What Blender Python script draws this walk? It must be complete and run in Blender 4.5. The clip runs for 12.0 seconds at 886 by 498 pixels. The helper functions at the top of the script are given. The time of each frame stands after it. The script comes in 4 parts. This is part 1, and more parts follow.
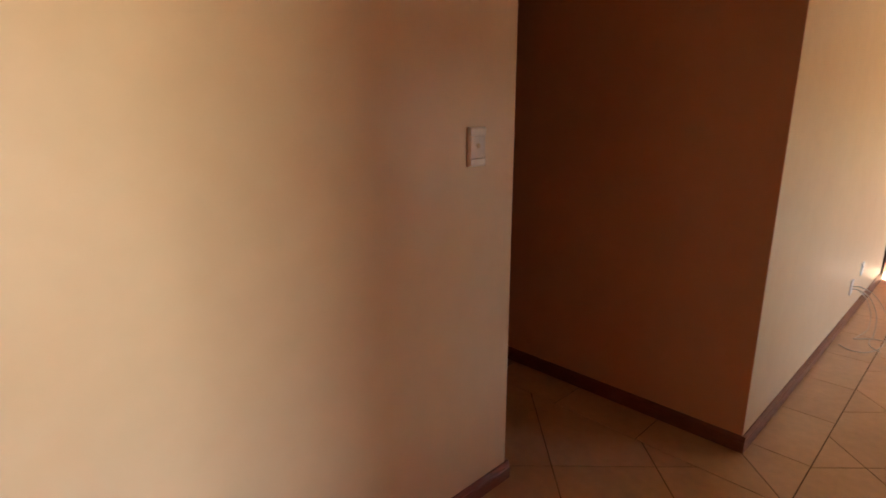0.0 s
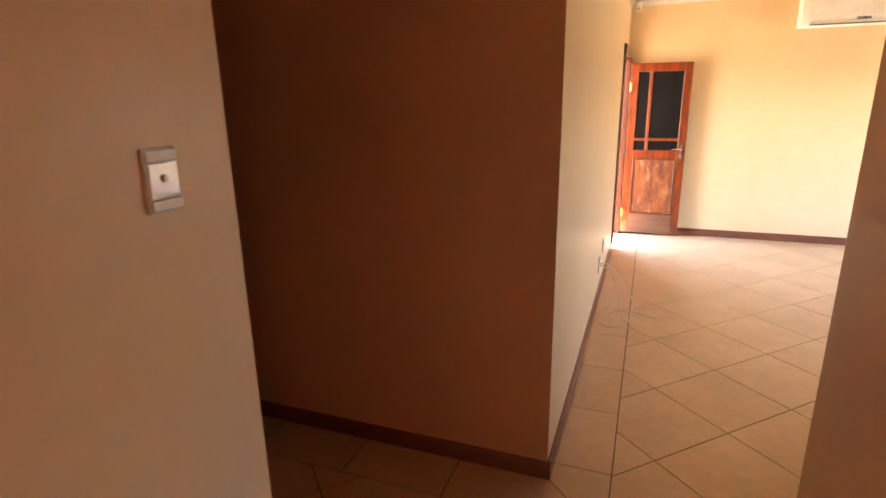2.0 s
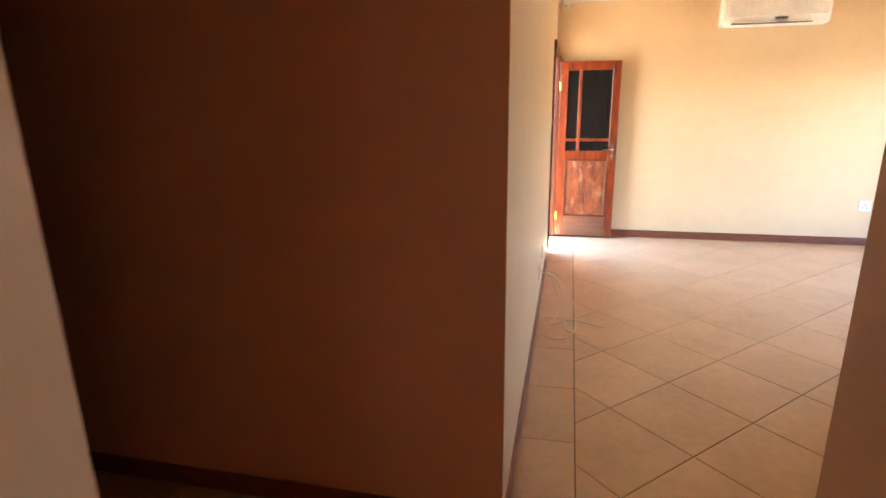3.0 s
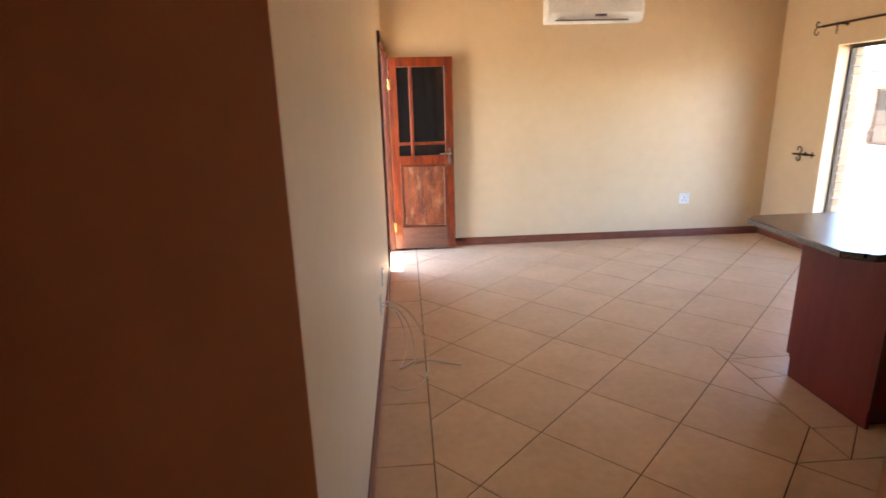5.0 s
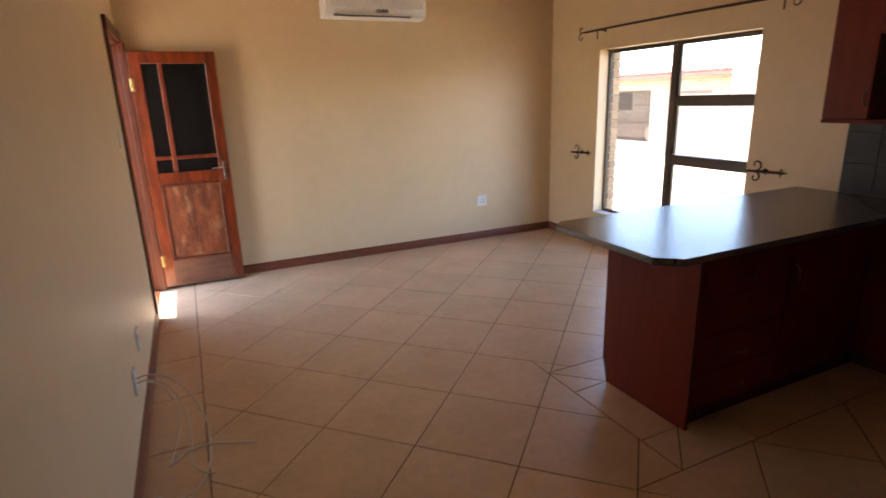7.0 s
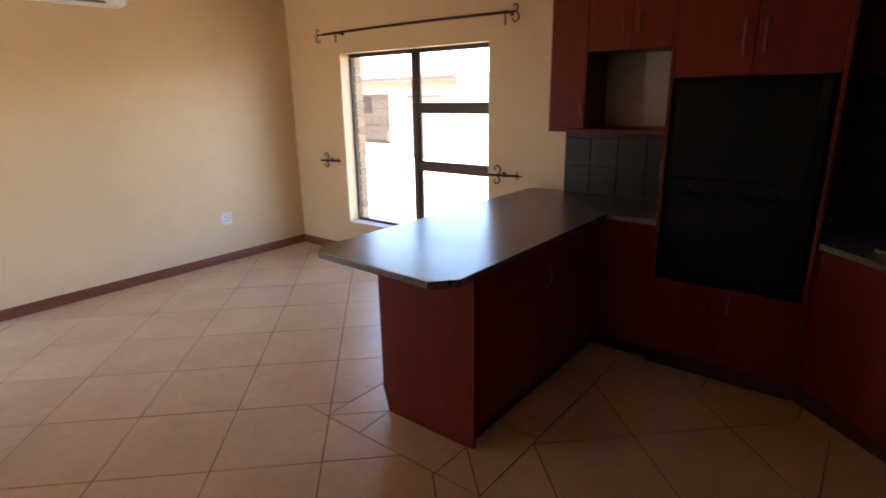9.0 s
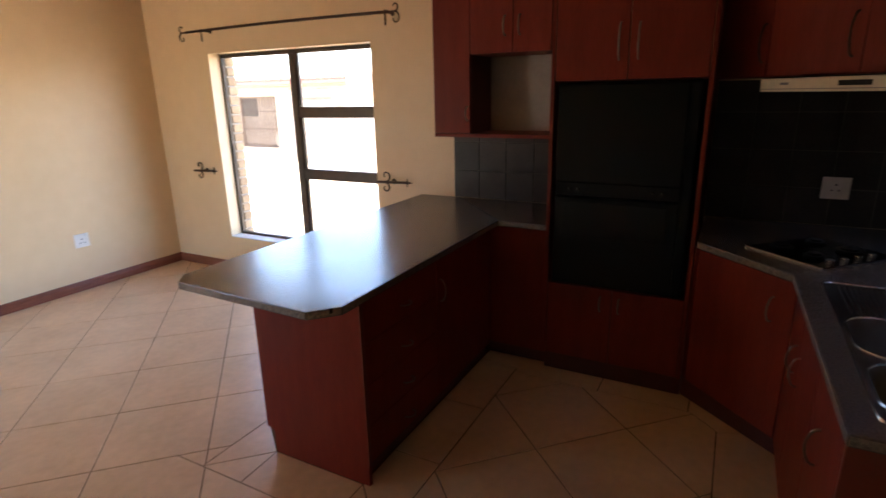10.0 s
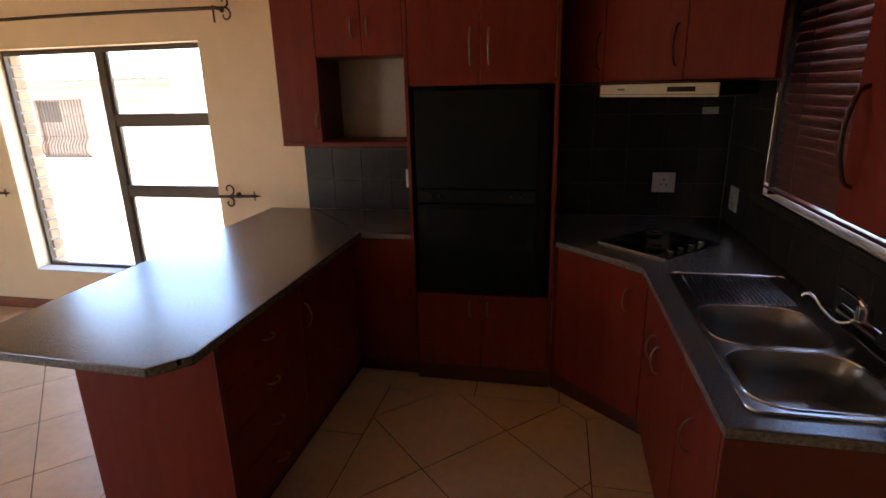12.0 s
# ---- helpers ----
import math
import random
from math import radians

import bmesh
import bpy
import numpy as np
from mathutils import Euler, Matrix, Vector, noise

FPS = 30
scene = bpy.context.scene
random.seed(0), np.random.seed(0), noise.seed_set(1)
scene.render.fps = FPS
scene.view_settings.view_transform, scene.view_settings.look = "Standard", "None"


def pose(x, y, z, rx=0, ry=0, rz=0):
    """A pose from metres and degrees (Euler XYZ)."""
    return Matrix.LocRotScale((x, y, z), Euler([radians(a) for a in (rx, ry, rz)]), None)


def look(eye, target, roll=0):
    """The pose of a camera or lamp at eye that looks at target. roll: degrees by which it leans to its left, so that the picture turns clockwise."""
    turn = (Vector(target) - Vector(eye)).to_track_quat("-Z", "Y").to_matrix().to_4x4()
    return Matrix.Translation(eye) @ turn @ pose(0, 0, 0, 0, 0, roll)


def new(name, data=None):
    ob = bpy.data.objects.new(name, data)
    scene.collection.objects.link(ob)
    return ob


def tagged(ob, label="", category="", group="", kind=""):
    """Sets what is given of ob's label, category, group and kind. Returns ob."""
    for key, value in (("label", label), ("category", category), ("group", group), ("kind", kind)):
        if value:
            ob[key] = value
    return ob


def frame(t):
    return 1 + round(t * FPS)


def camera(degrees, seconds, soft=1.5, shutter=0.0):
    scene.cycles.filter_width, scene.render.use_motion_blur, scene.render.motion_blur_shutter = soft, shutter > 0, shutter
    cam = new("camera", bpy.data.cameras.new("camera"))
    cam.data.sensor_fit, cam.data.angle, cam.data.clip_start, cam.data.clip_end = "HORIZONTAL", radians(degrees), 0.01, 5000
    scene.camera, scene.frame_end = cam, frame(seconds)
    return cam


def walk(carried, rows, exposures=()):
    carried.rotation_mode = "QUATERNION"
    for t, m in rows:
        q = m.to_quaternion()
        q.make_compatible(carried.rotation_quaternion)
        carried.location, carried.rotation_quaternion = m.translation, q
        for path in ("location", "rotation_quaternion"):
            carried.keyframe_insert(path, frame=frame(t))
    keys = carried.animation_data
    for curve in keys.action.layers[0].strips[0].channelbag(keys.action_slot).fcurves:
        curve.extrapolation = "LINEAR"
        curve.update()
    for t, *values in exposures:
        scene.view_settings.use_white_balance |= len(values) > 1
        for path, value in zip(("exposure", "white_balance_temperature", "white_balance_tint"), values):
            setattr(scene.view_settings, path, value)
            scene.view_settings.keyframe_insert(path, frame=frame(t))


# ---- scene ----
cam = camera(78.7, 12.0, soft=1.5, shutter=0.5)
PATH = [
    (0, (0.667, -2.725, 1.657), (-0.723, -1.375, 1.163), -0.1),
    (0.5, (0.607, -2.586, 1.661), (-0.676, -1.142, 1.143), -0.3),
    (1, (0.505, -2.485, 1.674), (-0.577, -0.888, 1.146), -0.5),
    (1.5, (0.41, -2.349, 1.673), (-0.43, -0.615, 1.137), -0.9),
    (2, (0.32, -2.137, 1.699), (-0.364, -0.338, 1.156), -1.0),
    (2.5, (0.28, -1.956, 1.688), (-0.298, -0.12, 1.142), -1.1),
    (3, (0.189, -1.738, 1.618), (-0.25, 0.141, 1.092), -0.9),
    (5, (0.211, -0.955, 1.593), (0.332, 0.97, 1.065), -1.5),
    (5.5, (0.203, -0.792, 1.587), (0.527, 1.109, 1.057), -1.2),
    (6, (0.197, -0.621, 1.546), (0.733, 1.233, 1.022), -1.2),
    (6.5, (0.283, -0.497, 1.563), (0.949, 1.313, 1.034), -1.7),
    (8.5, (0.556, -0.131, 1.628), (1.894, 1.25, 1.078), -1.0),
    (9, (0.589, -0.079, 1.622), (2.085, 1.129, 1.069), -1.0),
    (9.5, (0.698, -0.034, 1.633), (2.296, 1.032, 1.078), -1.1),
    (10, (0.799, -0.027, 1.638), (2.492, 0.881, 1.082), -1.2),
    (10.5, (0.831, -0.01, 1.637), (2.598, 0.747, 1.082), -1.1),
    (11, (0.871, 0.009, 1.643), (2.677, 0.663, 1.086), -1.3),
    (11.5, (0.904, 0.043, 1.655), (2.752, 0.566, 1.096), -1.3),
    (12, (0.924, 0.084, 1.669), (2.798, 0.488, 1.1), -1.4),
]
walk(cam, [(t, look(eye, target, roll)) for t, eye, target, roll in PATH],
     exposures=[(0, 4.65, 7000, 17), (0.7, 4.95, 7250, 16), (1.5, 5.13, 7250, 14), (3.0, 4.92, 6350, 12), (5.0, 4.28, 6030, 13), (6.5, 3.42, 6350, 15), (8.5, 3.47, 6300, 15), (9.5, 3.76, 6250, 15), (12, 4.05, 6200, 14)])

# ---- world, sun, large lights ----
SUN_DIR = Vector((0.175, -0.06, -1.0)).normalized()
world = bpy.data.worlds.new("world")
scene.world = world
world.use_nodes = True
wn = world.node_tree.nodes
sky = wn.new("ShaderNodeTexSky")
sky.sky_type = "NISHITA"
sky.sun_disc = False
sky.sun_elevation = math.asin(-SUN_DIR.z)
sky.sun_rotation = math.atan2(-SUN_DIR.x, -SUN_DIR.y)
wn["Background"].inputs[1].default_value = 0.15
world.node_tree.links.new(sky.outputs[0], wn["Background"].inputs[0])
sun = new("sun", bpy.data.lights.new("sun", "SUN"))
sun.data.energy, sun.data.angle, sun.data.color = 4.0, radians(0.6), (1.0, 0.93, 0.82)
sun.matrix_world = look(-SUN_DIR * 30, (0, 0, 0))



def sky_opening(name, eye, target, w, h):
    """Guides the sky's light through an opening; gives off nothing itself."""
    ob = new(name, bpy.data.lights.new(name, "AREA"))
    ob.data.shape, ob.data.size, ob.data.size_y = "RECTANGLE", w, h
    ob.data.cycles.is_portal = True
    ob.matrix_world = look(eye, target)


sky_opening("sky_through_window", (4.70, 3.31, 1.17), (3.0, 3.31, 1.17), 1.80, 1.72)
sky_opening("sky_through_door", (-0.30, 4.46, 1.03), (1.0, 4.46, 1.03), 0.9, 2.05)
sky_opening("sky_through_side_window", (4.25, -3.175, 1.27), (3.0, -3.175, 1.27), 1.57, 2.17)
sky_opening("sky_through_kitchen_window", (2.795, -1.10, 1.615), (2.795, 0.5, 1.615), 1.80, 0.95)

# ---- room sizes ----
B = 4.984      # wall with the air conditioner
W = 4.315      # wall with the big window
YS = -0.88     # wall behind the sink
CEIL = 2.74
OX = 3.694     # front of the tall units
TOP = 0.9      # worktop height
XR = 0.868     # end of the passage wall
XS = -0.70     # wall with the light switch

# ---- materials ----


def mat(name, colour, rough=0.5, metal=0.0, second=None, scale=6.0, bump=0.0, bump_scale=60.0, detail=4.0, stretch=(1, 1, 1), rand=0.0, coat=0.0, spec=None, ior=1.5, spread=0.14):
    """Principled material: two-scale colour variation, fine relief and a per-piece shift."""
    m = bpy.data.materials.new(name)
    m.use_nodes = True
    n, l = m.node_tree.nodes, m.node_tree.links
    p = n["Principled BSDF"]
    p.inputs["Roughness"].default_value, p.inputs["Metallic"].default_value = rough, metal
    p.inputs["Coat Weight"].default_value, p.inputs["IOR"].default_value = coat, ior
    if spec is not None:
        p.inputs["Specular IOR Level"].default_value = spec
    mp = n.new("ShaderNodeMapping")
    mp.inputs["Scale"].default_value = stretch
    geo = n.new("ShaderNodeNewGeometry")
    l.new(geo.outputs["Position"], mp.inputs[0])
    second = second or tuple(c * 0.85 for c in colour)
    a, b = n.new("ShaderNodeTexNoise"), n.new("ShaderNodeTexNoise")
    a.inputs["Scale"].default_value, a.inputs["Detail"].default_value = scale, detail
    b.inputs["Scale"].default_value, b.inputs["Detail"].default_value = scale * 7, 3
    l.new(mp.outputs[0], a.inputs[0]), l.new(mp.outputs[0], b.inputs[0])
    mix = n.new("ShaderNodeMath")
    mix.operation = "MULTIPLY_ADD"
    mix.inputs[1].default_value = 0.4
    l.new(b.outputs[0], mix.inputs[0])
    sc = n.new("ShaderNodeMath")
    sc.operation = "MULTIPLY"
    sc.inputs[1].default_value = 0.6
    l.new(a.outputs[0], sc.inputs[0]), l.new(sc.outputs[0], mix.inputs[2])
    ramp = n.new("ShaderNodeValToRGB")
    ramp.color_ramp.elements[0].position, ramp.color_ramp.elements[1].position = 0.5 - spread, 0.5 + spread
    ramp.color_ramp.elements[0].color, ramp.color_ramp.elements[1].color = (*second, 1), (*colour, 1)
    l.new(mix.outputs[0], ramp.inputs[0])
    out = ramp.outputs[0]
    if rand:
        info, hsv = n.new("ShaderNodeObjectInfo"), n.new("ShaderNodeHueSaturation")
        rg = n.new("ShaderNodeMapRange")
        rg.inputs[3].default_value, rg.inputs[4].default_value = 1 - rand, 1 + rand
        l.new(info.outputs["Random"], rg.inputs[0]), l.new(rg.outputs[0], hsv.inputs["Value"]), l.new(out, hsv.inputs["Color"])
        out = hsv.outputs[0]
    l.new(out, p.inputs["Base Color"])
    rr = n.new("ShaderNodeMapRange")
    rr.inputs[3].default_value, rr.inputs[4].default_value = rough * 1.07, rough * 0.95
    l.new(mix.outputs[0], rr.inputs[0]), l.new(rr.outputs[0], p.inputs["Roughness"])
    if bump:
        t, bp = n.new("ShaderNodeTexNoise"), n.new("ShaderNodeBump")
        t.inputs["Scale"].default_value, t.inputs["Detail"].default_value = bump_scale, 4
        bp.inputs["Strength"].default_value, bp.inputs["Distance"].default_value = bump, 0.004
        l.new(mp.outputs[0], t.inputs[0]), l.new(t.outputs[0], bp.inputs["Height"]), l.new(bp.outputs[0], p.inputs["Normal"])
    return m


PAINT = mat("cream_wall_paint", (0.79, 0.605, 0.375), 0.42, second=(0.745, 0.56, 0.335), scale=1.2, bump=0.10, bump_scale=90)
# Cream wall paint with the passage's reddish shade put into its colour.
RED_SHADE_PAINT = mat("red_shade_wall_paint", (0.80, 0.455, 0.27), 0.45, second=(0.75, 0.415, 0.245), scale=1.2, bump=0.10, bump_scale=90)
# For unseen walls only; the red is chosen to tint the light they bounce.
RED_BOUNCE = mat("red_bounce_paint", (0.74, 0.29, 0.13), 0.5, scale=1.5, bump=0.1)
# Made-up ceiling colour, out of view; it warms the light bounced into the room.
WARM_CEILING = mat("warm_bounce_boards", (0.75, 0.53, 0.30), 0.4, second=(0.67, 0.44, 0.235), scale=4, stretch=(8, 0.6, 1), bump=0.1)
# Unseen passage ceiling acts as a reflector: its orange reddens the light below.
ORANGE_BOUNCE = mat("orange_bounce_boards", (0.76, 0.36, 0.19), 0.45, second=(0.66, 0.28, 0.14), scale=4, stretch=(0.6, 8, 1), bump=0.1)
WHITE_PAINT = mat("white_ceiling_paint", (0.82, 0.80, 0.75), 0.7, bump=0.1)
TILE_M = mat("beige_ceramic_tile", (0.76, 0.555, 0.355), 0.34, second=(0.585, 0.41, 0.245), scale=2.8, detail=3.0, rand=0.04, ior=1.7, spread=0.20)
GROUT = mat("brown_grout", (0.12, 0.064, 0.036), 0.95, bump=0.3, spec=0.1)
SKIRT = mat("stained_skirting_wood", (0.25, 0.085, 0.045), 0.4, second=(0.17, 0.052, 0.028), scale=8, stretch=(1, 1, 6), bump=0.1)
DOOR_WOOD = mat("varnished_door_wood", (0.24, 0.040, 0.009), 0.30, second=(0.065, 0.013, 0.005), scale=5, stretch=(7, 7, 0.8), bump=0.15, bump_scale=40, coat=0.3)
WORN_WOOD = mat("worn_door_panel_wood", (0.25, 0.065, 0.019), 0.45, second=(0.075, 0.018, 0.007), scale=4, stretch=(4, 4, 1.2), bump=0.25, bump_scale=30)
WEATHERED = mat("weathered_door_rail", (0.17, 0.070, 0.034), 0.5, second=(0.11, 0.042, 0.020), scale=5, stretch=(1, 7, 6), bump=0.2)
FRAME_WOOD = mat("dark_door_frame_wood", (0.15, 0.035, 0.012), 0.33, second=(0.055, 0.014, 0.007), scale=6, stretch=(6, 6, 0.7), bump=0.15)
SATIN = mat("satin_handle_metal", (0.26, 0.235, 0.21), 0.28, 1.0, scale=8)
RED = mat("cherry_cabinet_laminate", (0.215, 0.033, 0.018), 0.42, second=(0.175, 0.025, 0.013), scale=4, stretch=(4, 4, 0.6), bump=0.04, bump_scale=120, spec=0.18)
EDGE = mat("cabinet_edging", (0.16, 0.030, 0.018), 0.45)
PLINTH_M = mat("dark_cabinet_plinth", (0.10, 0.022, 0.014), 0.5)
NICHE = mat("pale_niche_lining", (0.46, 0.39, 0.34), 0.5, bump=0.05)
TOP_M = mat("dark_speckled_worktop", (0.150, 0.141, 0.138), 0.25, second=(0.082, 0.077, 0.076), scale=150, ior=2.05)
# Paler than the slab: the light along the worktop edge is in this colour.
TOP_EDGE = mat("worn_lit_worktop_edge", (0.26, 0.24, 0.22), 0.4, second=(0.08, 0.074, 0.068), scale=90)
STEEL = mat("brushed_steel", (0.68, 0.67, 0.66), 0.24, 1.0, second=(0.61, 0.60, 0.59), scale=4)
# Darker copy of the sink steel, with the bowls' inner shade in its colour.
BOWL = mat("shaded_sink_steel", (0.27, 0.255, 0.235), 0.34, 1.0, second=(0.23, 0.215, 0.195), scale=5)
CHROME = mat("polished_chrome", (0.82, 0.82, 0.82), 0.07, 1.0, scale=3)
BRASS = mat("brass_hinge", (0.75, 0.50, 0.18), 0.3, 1.0, scale=8)
BLACK_GLASS = mat("black_oven_glass", (0.006, 0.006, 0.006), 0.20, scale=3, spec=0.14)
BLACK = mat("black_enamel", (0.007, 0.007, 0.007), 0.38, scale=12, bump=0.05, spec=0.16)
DARK_PANE = mat("dark_tinted_pane", (0.010, 0.009, 0.008), 0.06, scale=3)
IRON = mat("bronzed_wrought_iron", (0.075, 0.040, 0.024), 0.42, 0.6, second=(0.045, 0.022, 0.014), scale=30, bump=0.2, bump_scale=150)
ALU = mat("brown_window_frame", (0.085, 0.060, 0.042), 0.42, 0.2, second=(0.065, 0.045, 0.032), scale=10)
WHITE_PL = mat("white_plastic", (0.88, 0.87, 0.84), 0.35, scale=5)
GLOSS_PL = mat("glossy_white_plastic", (0.85, 0.84, 0.82), 0.12, scale=5)
CREAM_PL = mat("cream_enamel", (0.72, 0.64, 0.48), 0.35, scale=5)
GREY_PL = mat("grey_plastic", (0.18, 0.18, 0.20), 0.4)
BLUE_PL = mat("dark_display", (0.02, 0.03, 0.09), 0.2)
SLATE = mat("slate_grey_wall_tile", (0.050, 0.041, 0.038), 0.38, second=(0.030, 0.025, 0.023), scale=9, bump=0.15, bump_scale=30, rand=0.12, spec=0.22)
SLATE_GROUT = mat("pale_tile_grout", (0.11, 0.095, 0.08), 0.9, bump=0.2)
BLIND = mat("dark_wood_blind", (0.20, 0.080, 0.066), 0.33, second=(0.15, 0.058, 0.048), scale=6, stretch=(1, 8, 8), bump=0.08)
CABLE = mat("pale_grey_cable", (0.80, 0.75, 0.67), 0.4)
BRICK = mat("buff_face_brick", (0.50, 0.36, 0.22), 0.85, second=(0.36, 0.24, 0.14), scale=14, bump=0.5, bump_scale=80, rand=0.16)
MORTAR = mat("mortar", (0.45, 0.42, 0.37), 0.95, bump=0.4)
PLASTER = mat("yard_bounce_plaster", (0.58, 0.45, 0.31), 0.85, bump=0.3)
PAVE = mat("pale_paving", (0.41, 0.345, 0.24), 0.9, second=(0.34, 0.28, 0.19), scale=1.5, bump=0.3)
FASCIA = mat("faded_red_fascia", (0.30, 0.115, 0.085), 0.6, scale=3)
ROOF = mat("red_brown_roof_sheet", (0.33, 0.155, 0.10), 0.6, second=(0.27, 0.12, 0.08), scale=2, bump=0.1)
FAR_DARK = mat("shaded_far_pane", (0.09, 0.07, 0.055), 0.3)
LEAF = mat("dry_leaf", (0.10, 0.075, 0.035), 0.7)
FAR_GLASS = mat("dull_far_window", (0.30, 0.225, 0.16), 0.35, second=(0.22, 0.165, 0.12), scale=1.2)
CARD = mat("white_plate", (0.70, 0.68, 0.62), 0.6)


def patches(m, colour, scale, stretch, low, high, most):
    """Lays irregular worn or smudged patches of another colour over a material."""
    n, l = m.node_tree.nodes, m.node_tree.links
    p = n["Principled BSDF"]
    base = p.inputs["Base Color"].links[0].from_socket
    geo, mp, t = n.new("ShaderNodeNewGeometry"), n.new("ShaderNodeMapping"), n.new("ShaderNodeTexNoise")
    mp.inputs["Scale"].default_value = stretch
    t.inputs["Scale"].default_value, t.inputs["Detail"].default_value, t.inputs["Roughness"].default_value = scale, 6, 0.65
    rg = n.new("ShaderNodeMapRange")
    rg.inputs[1].default_value, rg.inputs[2].default_value, rg.inputs[4].default_value = low, high, most
    mx = n.new("ShaderNodeMixRGB")
    mx.inputs[2].default_value = (*colour, 1)
    l.new(geo.outputs["Position"], mp.inputs[0]), l.new(mp.outputs[0], t.inputs[0]), l.new(t.outputs[0], rg.inputs[0])
    l.new(rg.outputs[0], mx.inputs[0]), l.new(base, mx.inputs[1]), l.new(mx.outputs[0], p.inputs["Base Color"])


patches(WORN_WOOD, (0.52, 0.27, 0.12), 7, (1.6, 1, 0.7), 0.52, 0.70, 0.5)
patches(DOOR_WOOD, (0.42, 0.13, 0.03), 5, (1.5, 1, 0.5), 0.55, 0.75, 0.6)
patches(RED, (0.145, 0.021, 0.011), 1.6, (1, 1, 0.6), 0.52, 0.72, 0.5)

GLASS = bpy.data.materials.new("clear_window_glass")
GLASS.use_nodes = True
gp = GLASS.node_tree.nodes["Principled BSDF"]
gp.inputs["Transmission Weight"].default_value, gp.inputs["Roughness"].default_value, gp.inputs["IOR"].default_value = 1.0, 0.0, 1.1

FAR_BRICK = bpy.data.materials.new("far_face_brick")
FAR_BRICK.use_nodes = True
fn, fl = FAR_BRICK.node_tree.nodes, FAR_BRICK.node_tree.links
fb, fm, fg = fn.new("ShaderNodeTexBrick"), fn.new("ShaderNodeMapping"), fn.new("ShaderNodeNewGeometry")
fm.inputs["Rotation"].default_value = (radians(90), 0, radians(90))
fb.inputs["Color1"].default_value, fb.inputs["Color2"].default_value, fb.inputs["Mortar"].default_value = (0.46, 0.36, 0.26, 1), (0.38, 0.285, 0.20, 1), (0.5, 0.46, 0.4, 1)
fb.inputs["Scale"].default_value, fb.inputs["Brick Width"].default_value, fb.inputs["Row Height"].default_value, fb.inputs["Mortar Size"].default_value = 1.0, 0.23, 0.085, 0.006
fsx, fcx = fn.new("ShaderNodeSeparateXYZ"), fn.new("ShaderNodeCombineXYZ")
fl.new(fg.outputs["Position"], fsx.inputs[0]), fl.new(fsx.outputs[1], fcx.inputs[0]), fl.new(fsx.outputs[2], fcx.inputs[1])
fl.new(fcx.outputs[0], fb.inputs["Vector"]), fl.new(fb.outputs["Color"], fn["Principled BSDF"].inputs["Base Color"])
fn["Principled BSDF"].inputs["Roughness"].default_value = 0.9

# ---- mesh helpers ----
PLACE = {}


def finish(name, bm, material, at, smooth):
    bmesh.ops.recalc_face_normals(bm, faces=bm.faces)
    for v in bm.verts:
        v.co -= at
    me = bpy.data.meshes.new(name)
    bm.to_mesh(me)
    bm.free()
    me.materials.append(material)
    if smooth:
        for f in me.polygons:
            f.use_smooth = True
        me.set_sharp_from_angle(angle=radians(38))
    return new(name, me)


def centre(bm):
    a = [Vector((min(v.co[i] for v in bm.verts), max(v.co[i] for v in bm.verts), 0)) for i in range(3)]
    return Vector([(v.x + v.y) / 2 for v in a])


def thing(name, x, y, z, label, category, group=""):
    ob = new(name)
    ob.location = (x, y, z)
    ob.empty_display_size = 0.1
    PLACE[ob] = Vector((x, y, z))
    return tagged(ob, label, category, group)


def part(name, bm, material, parent, label="", smooth=False):
    """One mesh object, built in world coordinates, under a thing or part."""
    at = centre(bm)
    ob = finish(name, bm, material, at, smooth)
    ob.parent = parent
    ob.location = at - PLACE[parent]
    PLACE[ob] = at
    return tagged(ob, label)


def solid(name, bm, material, label, category="", kind="", group="", smooth=False):
    """A top-level thing or piece of the setting that is one mesh."""
    at = centre(bm)
    ob = finish(name, bm, material, at, smooth)
    ob.location = at
    PLACE[ob] = at
    return tagged(ob, label, category, group, kind)


def box(x0, x1, y0, y1, z0, z1, bevel=0.0, seg=1, bm=None):
    bm2 = bmesh.new()
    bmesh.ops.create_cube(bm2, size=1, matrix=Matrix.Translation(((x0 + x1) / 2, (y0 + y1) / 2, (z0 + z1) / 2)) @ Matrix.Diagonal((abs(x1 - x0), abs(y1 - y0), abs(z1 - z0), 1)))
    if bevel:
        bmesh.ops.bevel(bm2, geom=bm2.edges[:], offset=bevel, segments=seg, affect="EDGES", profile=0.5)
    return join(bm, bm2)


def join(bm, bm2):
    if bm is None:
        return bm2
    me = bpy.data.meshes.new("tmp")
    bm2.to_mesh(me)
    bm2.free()
    bm.from_mesh(me)
    bpy.data.meshes.remove(me)
    return bm


def moved(bm, m):
    bmesh.ops.transform(bm, matrix=m, verts=bm.verts)
    return bm


def prism(poly, z0, z1, bevel=0.0, bm=None, holes=()):
    """An upright prism over a polygon, with holes."""
    bm2 = bmesh.new()
    rings = []
    for z in (z0, z1):
        edges = []
        for lp in (poly, *holes):
            vs = [bm2.verts.new((x, y, z)) for x, y in lp]
            rings.append(vs)
            edges += [bm2.edges.new((vs[i], vs[(i + 1) % len(vs)])) for i in range(len(vs))]
        if holes:
            bmesh.ops.triangle_fill(bm2, edges=edges, use_beauty=True)
        else:
            bm2.faces.new(rings[-1])
    k = len(rings) // 2
    for a, b in zip(rings[:k], rings[k:]):
        for i in range(len(a)):
            j = (i + 1) % len(a)
            bm2.faces.new((a[i], a[j], b[j], b[i]))
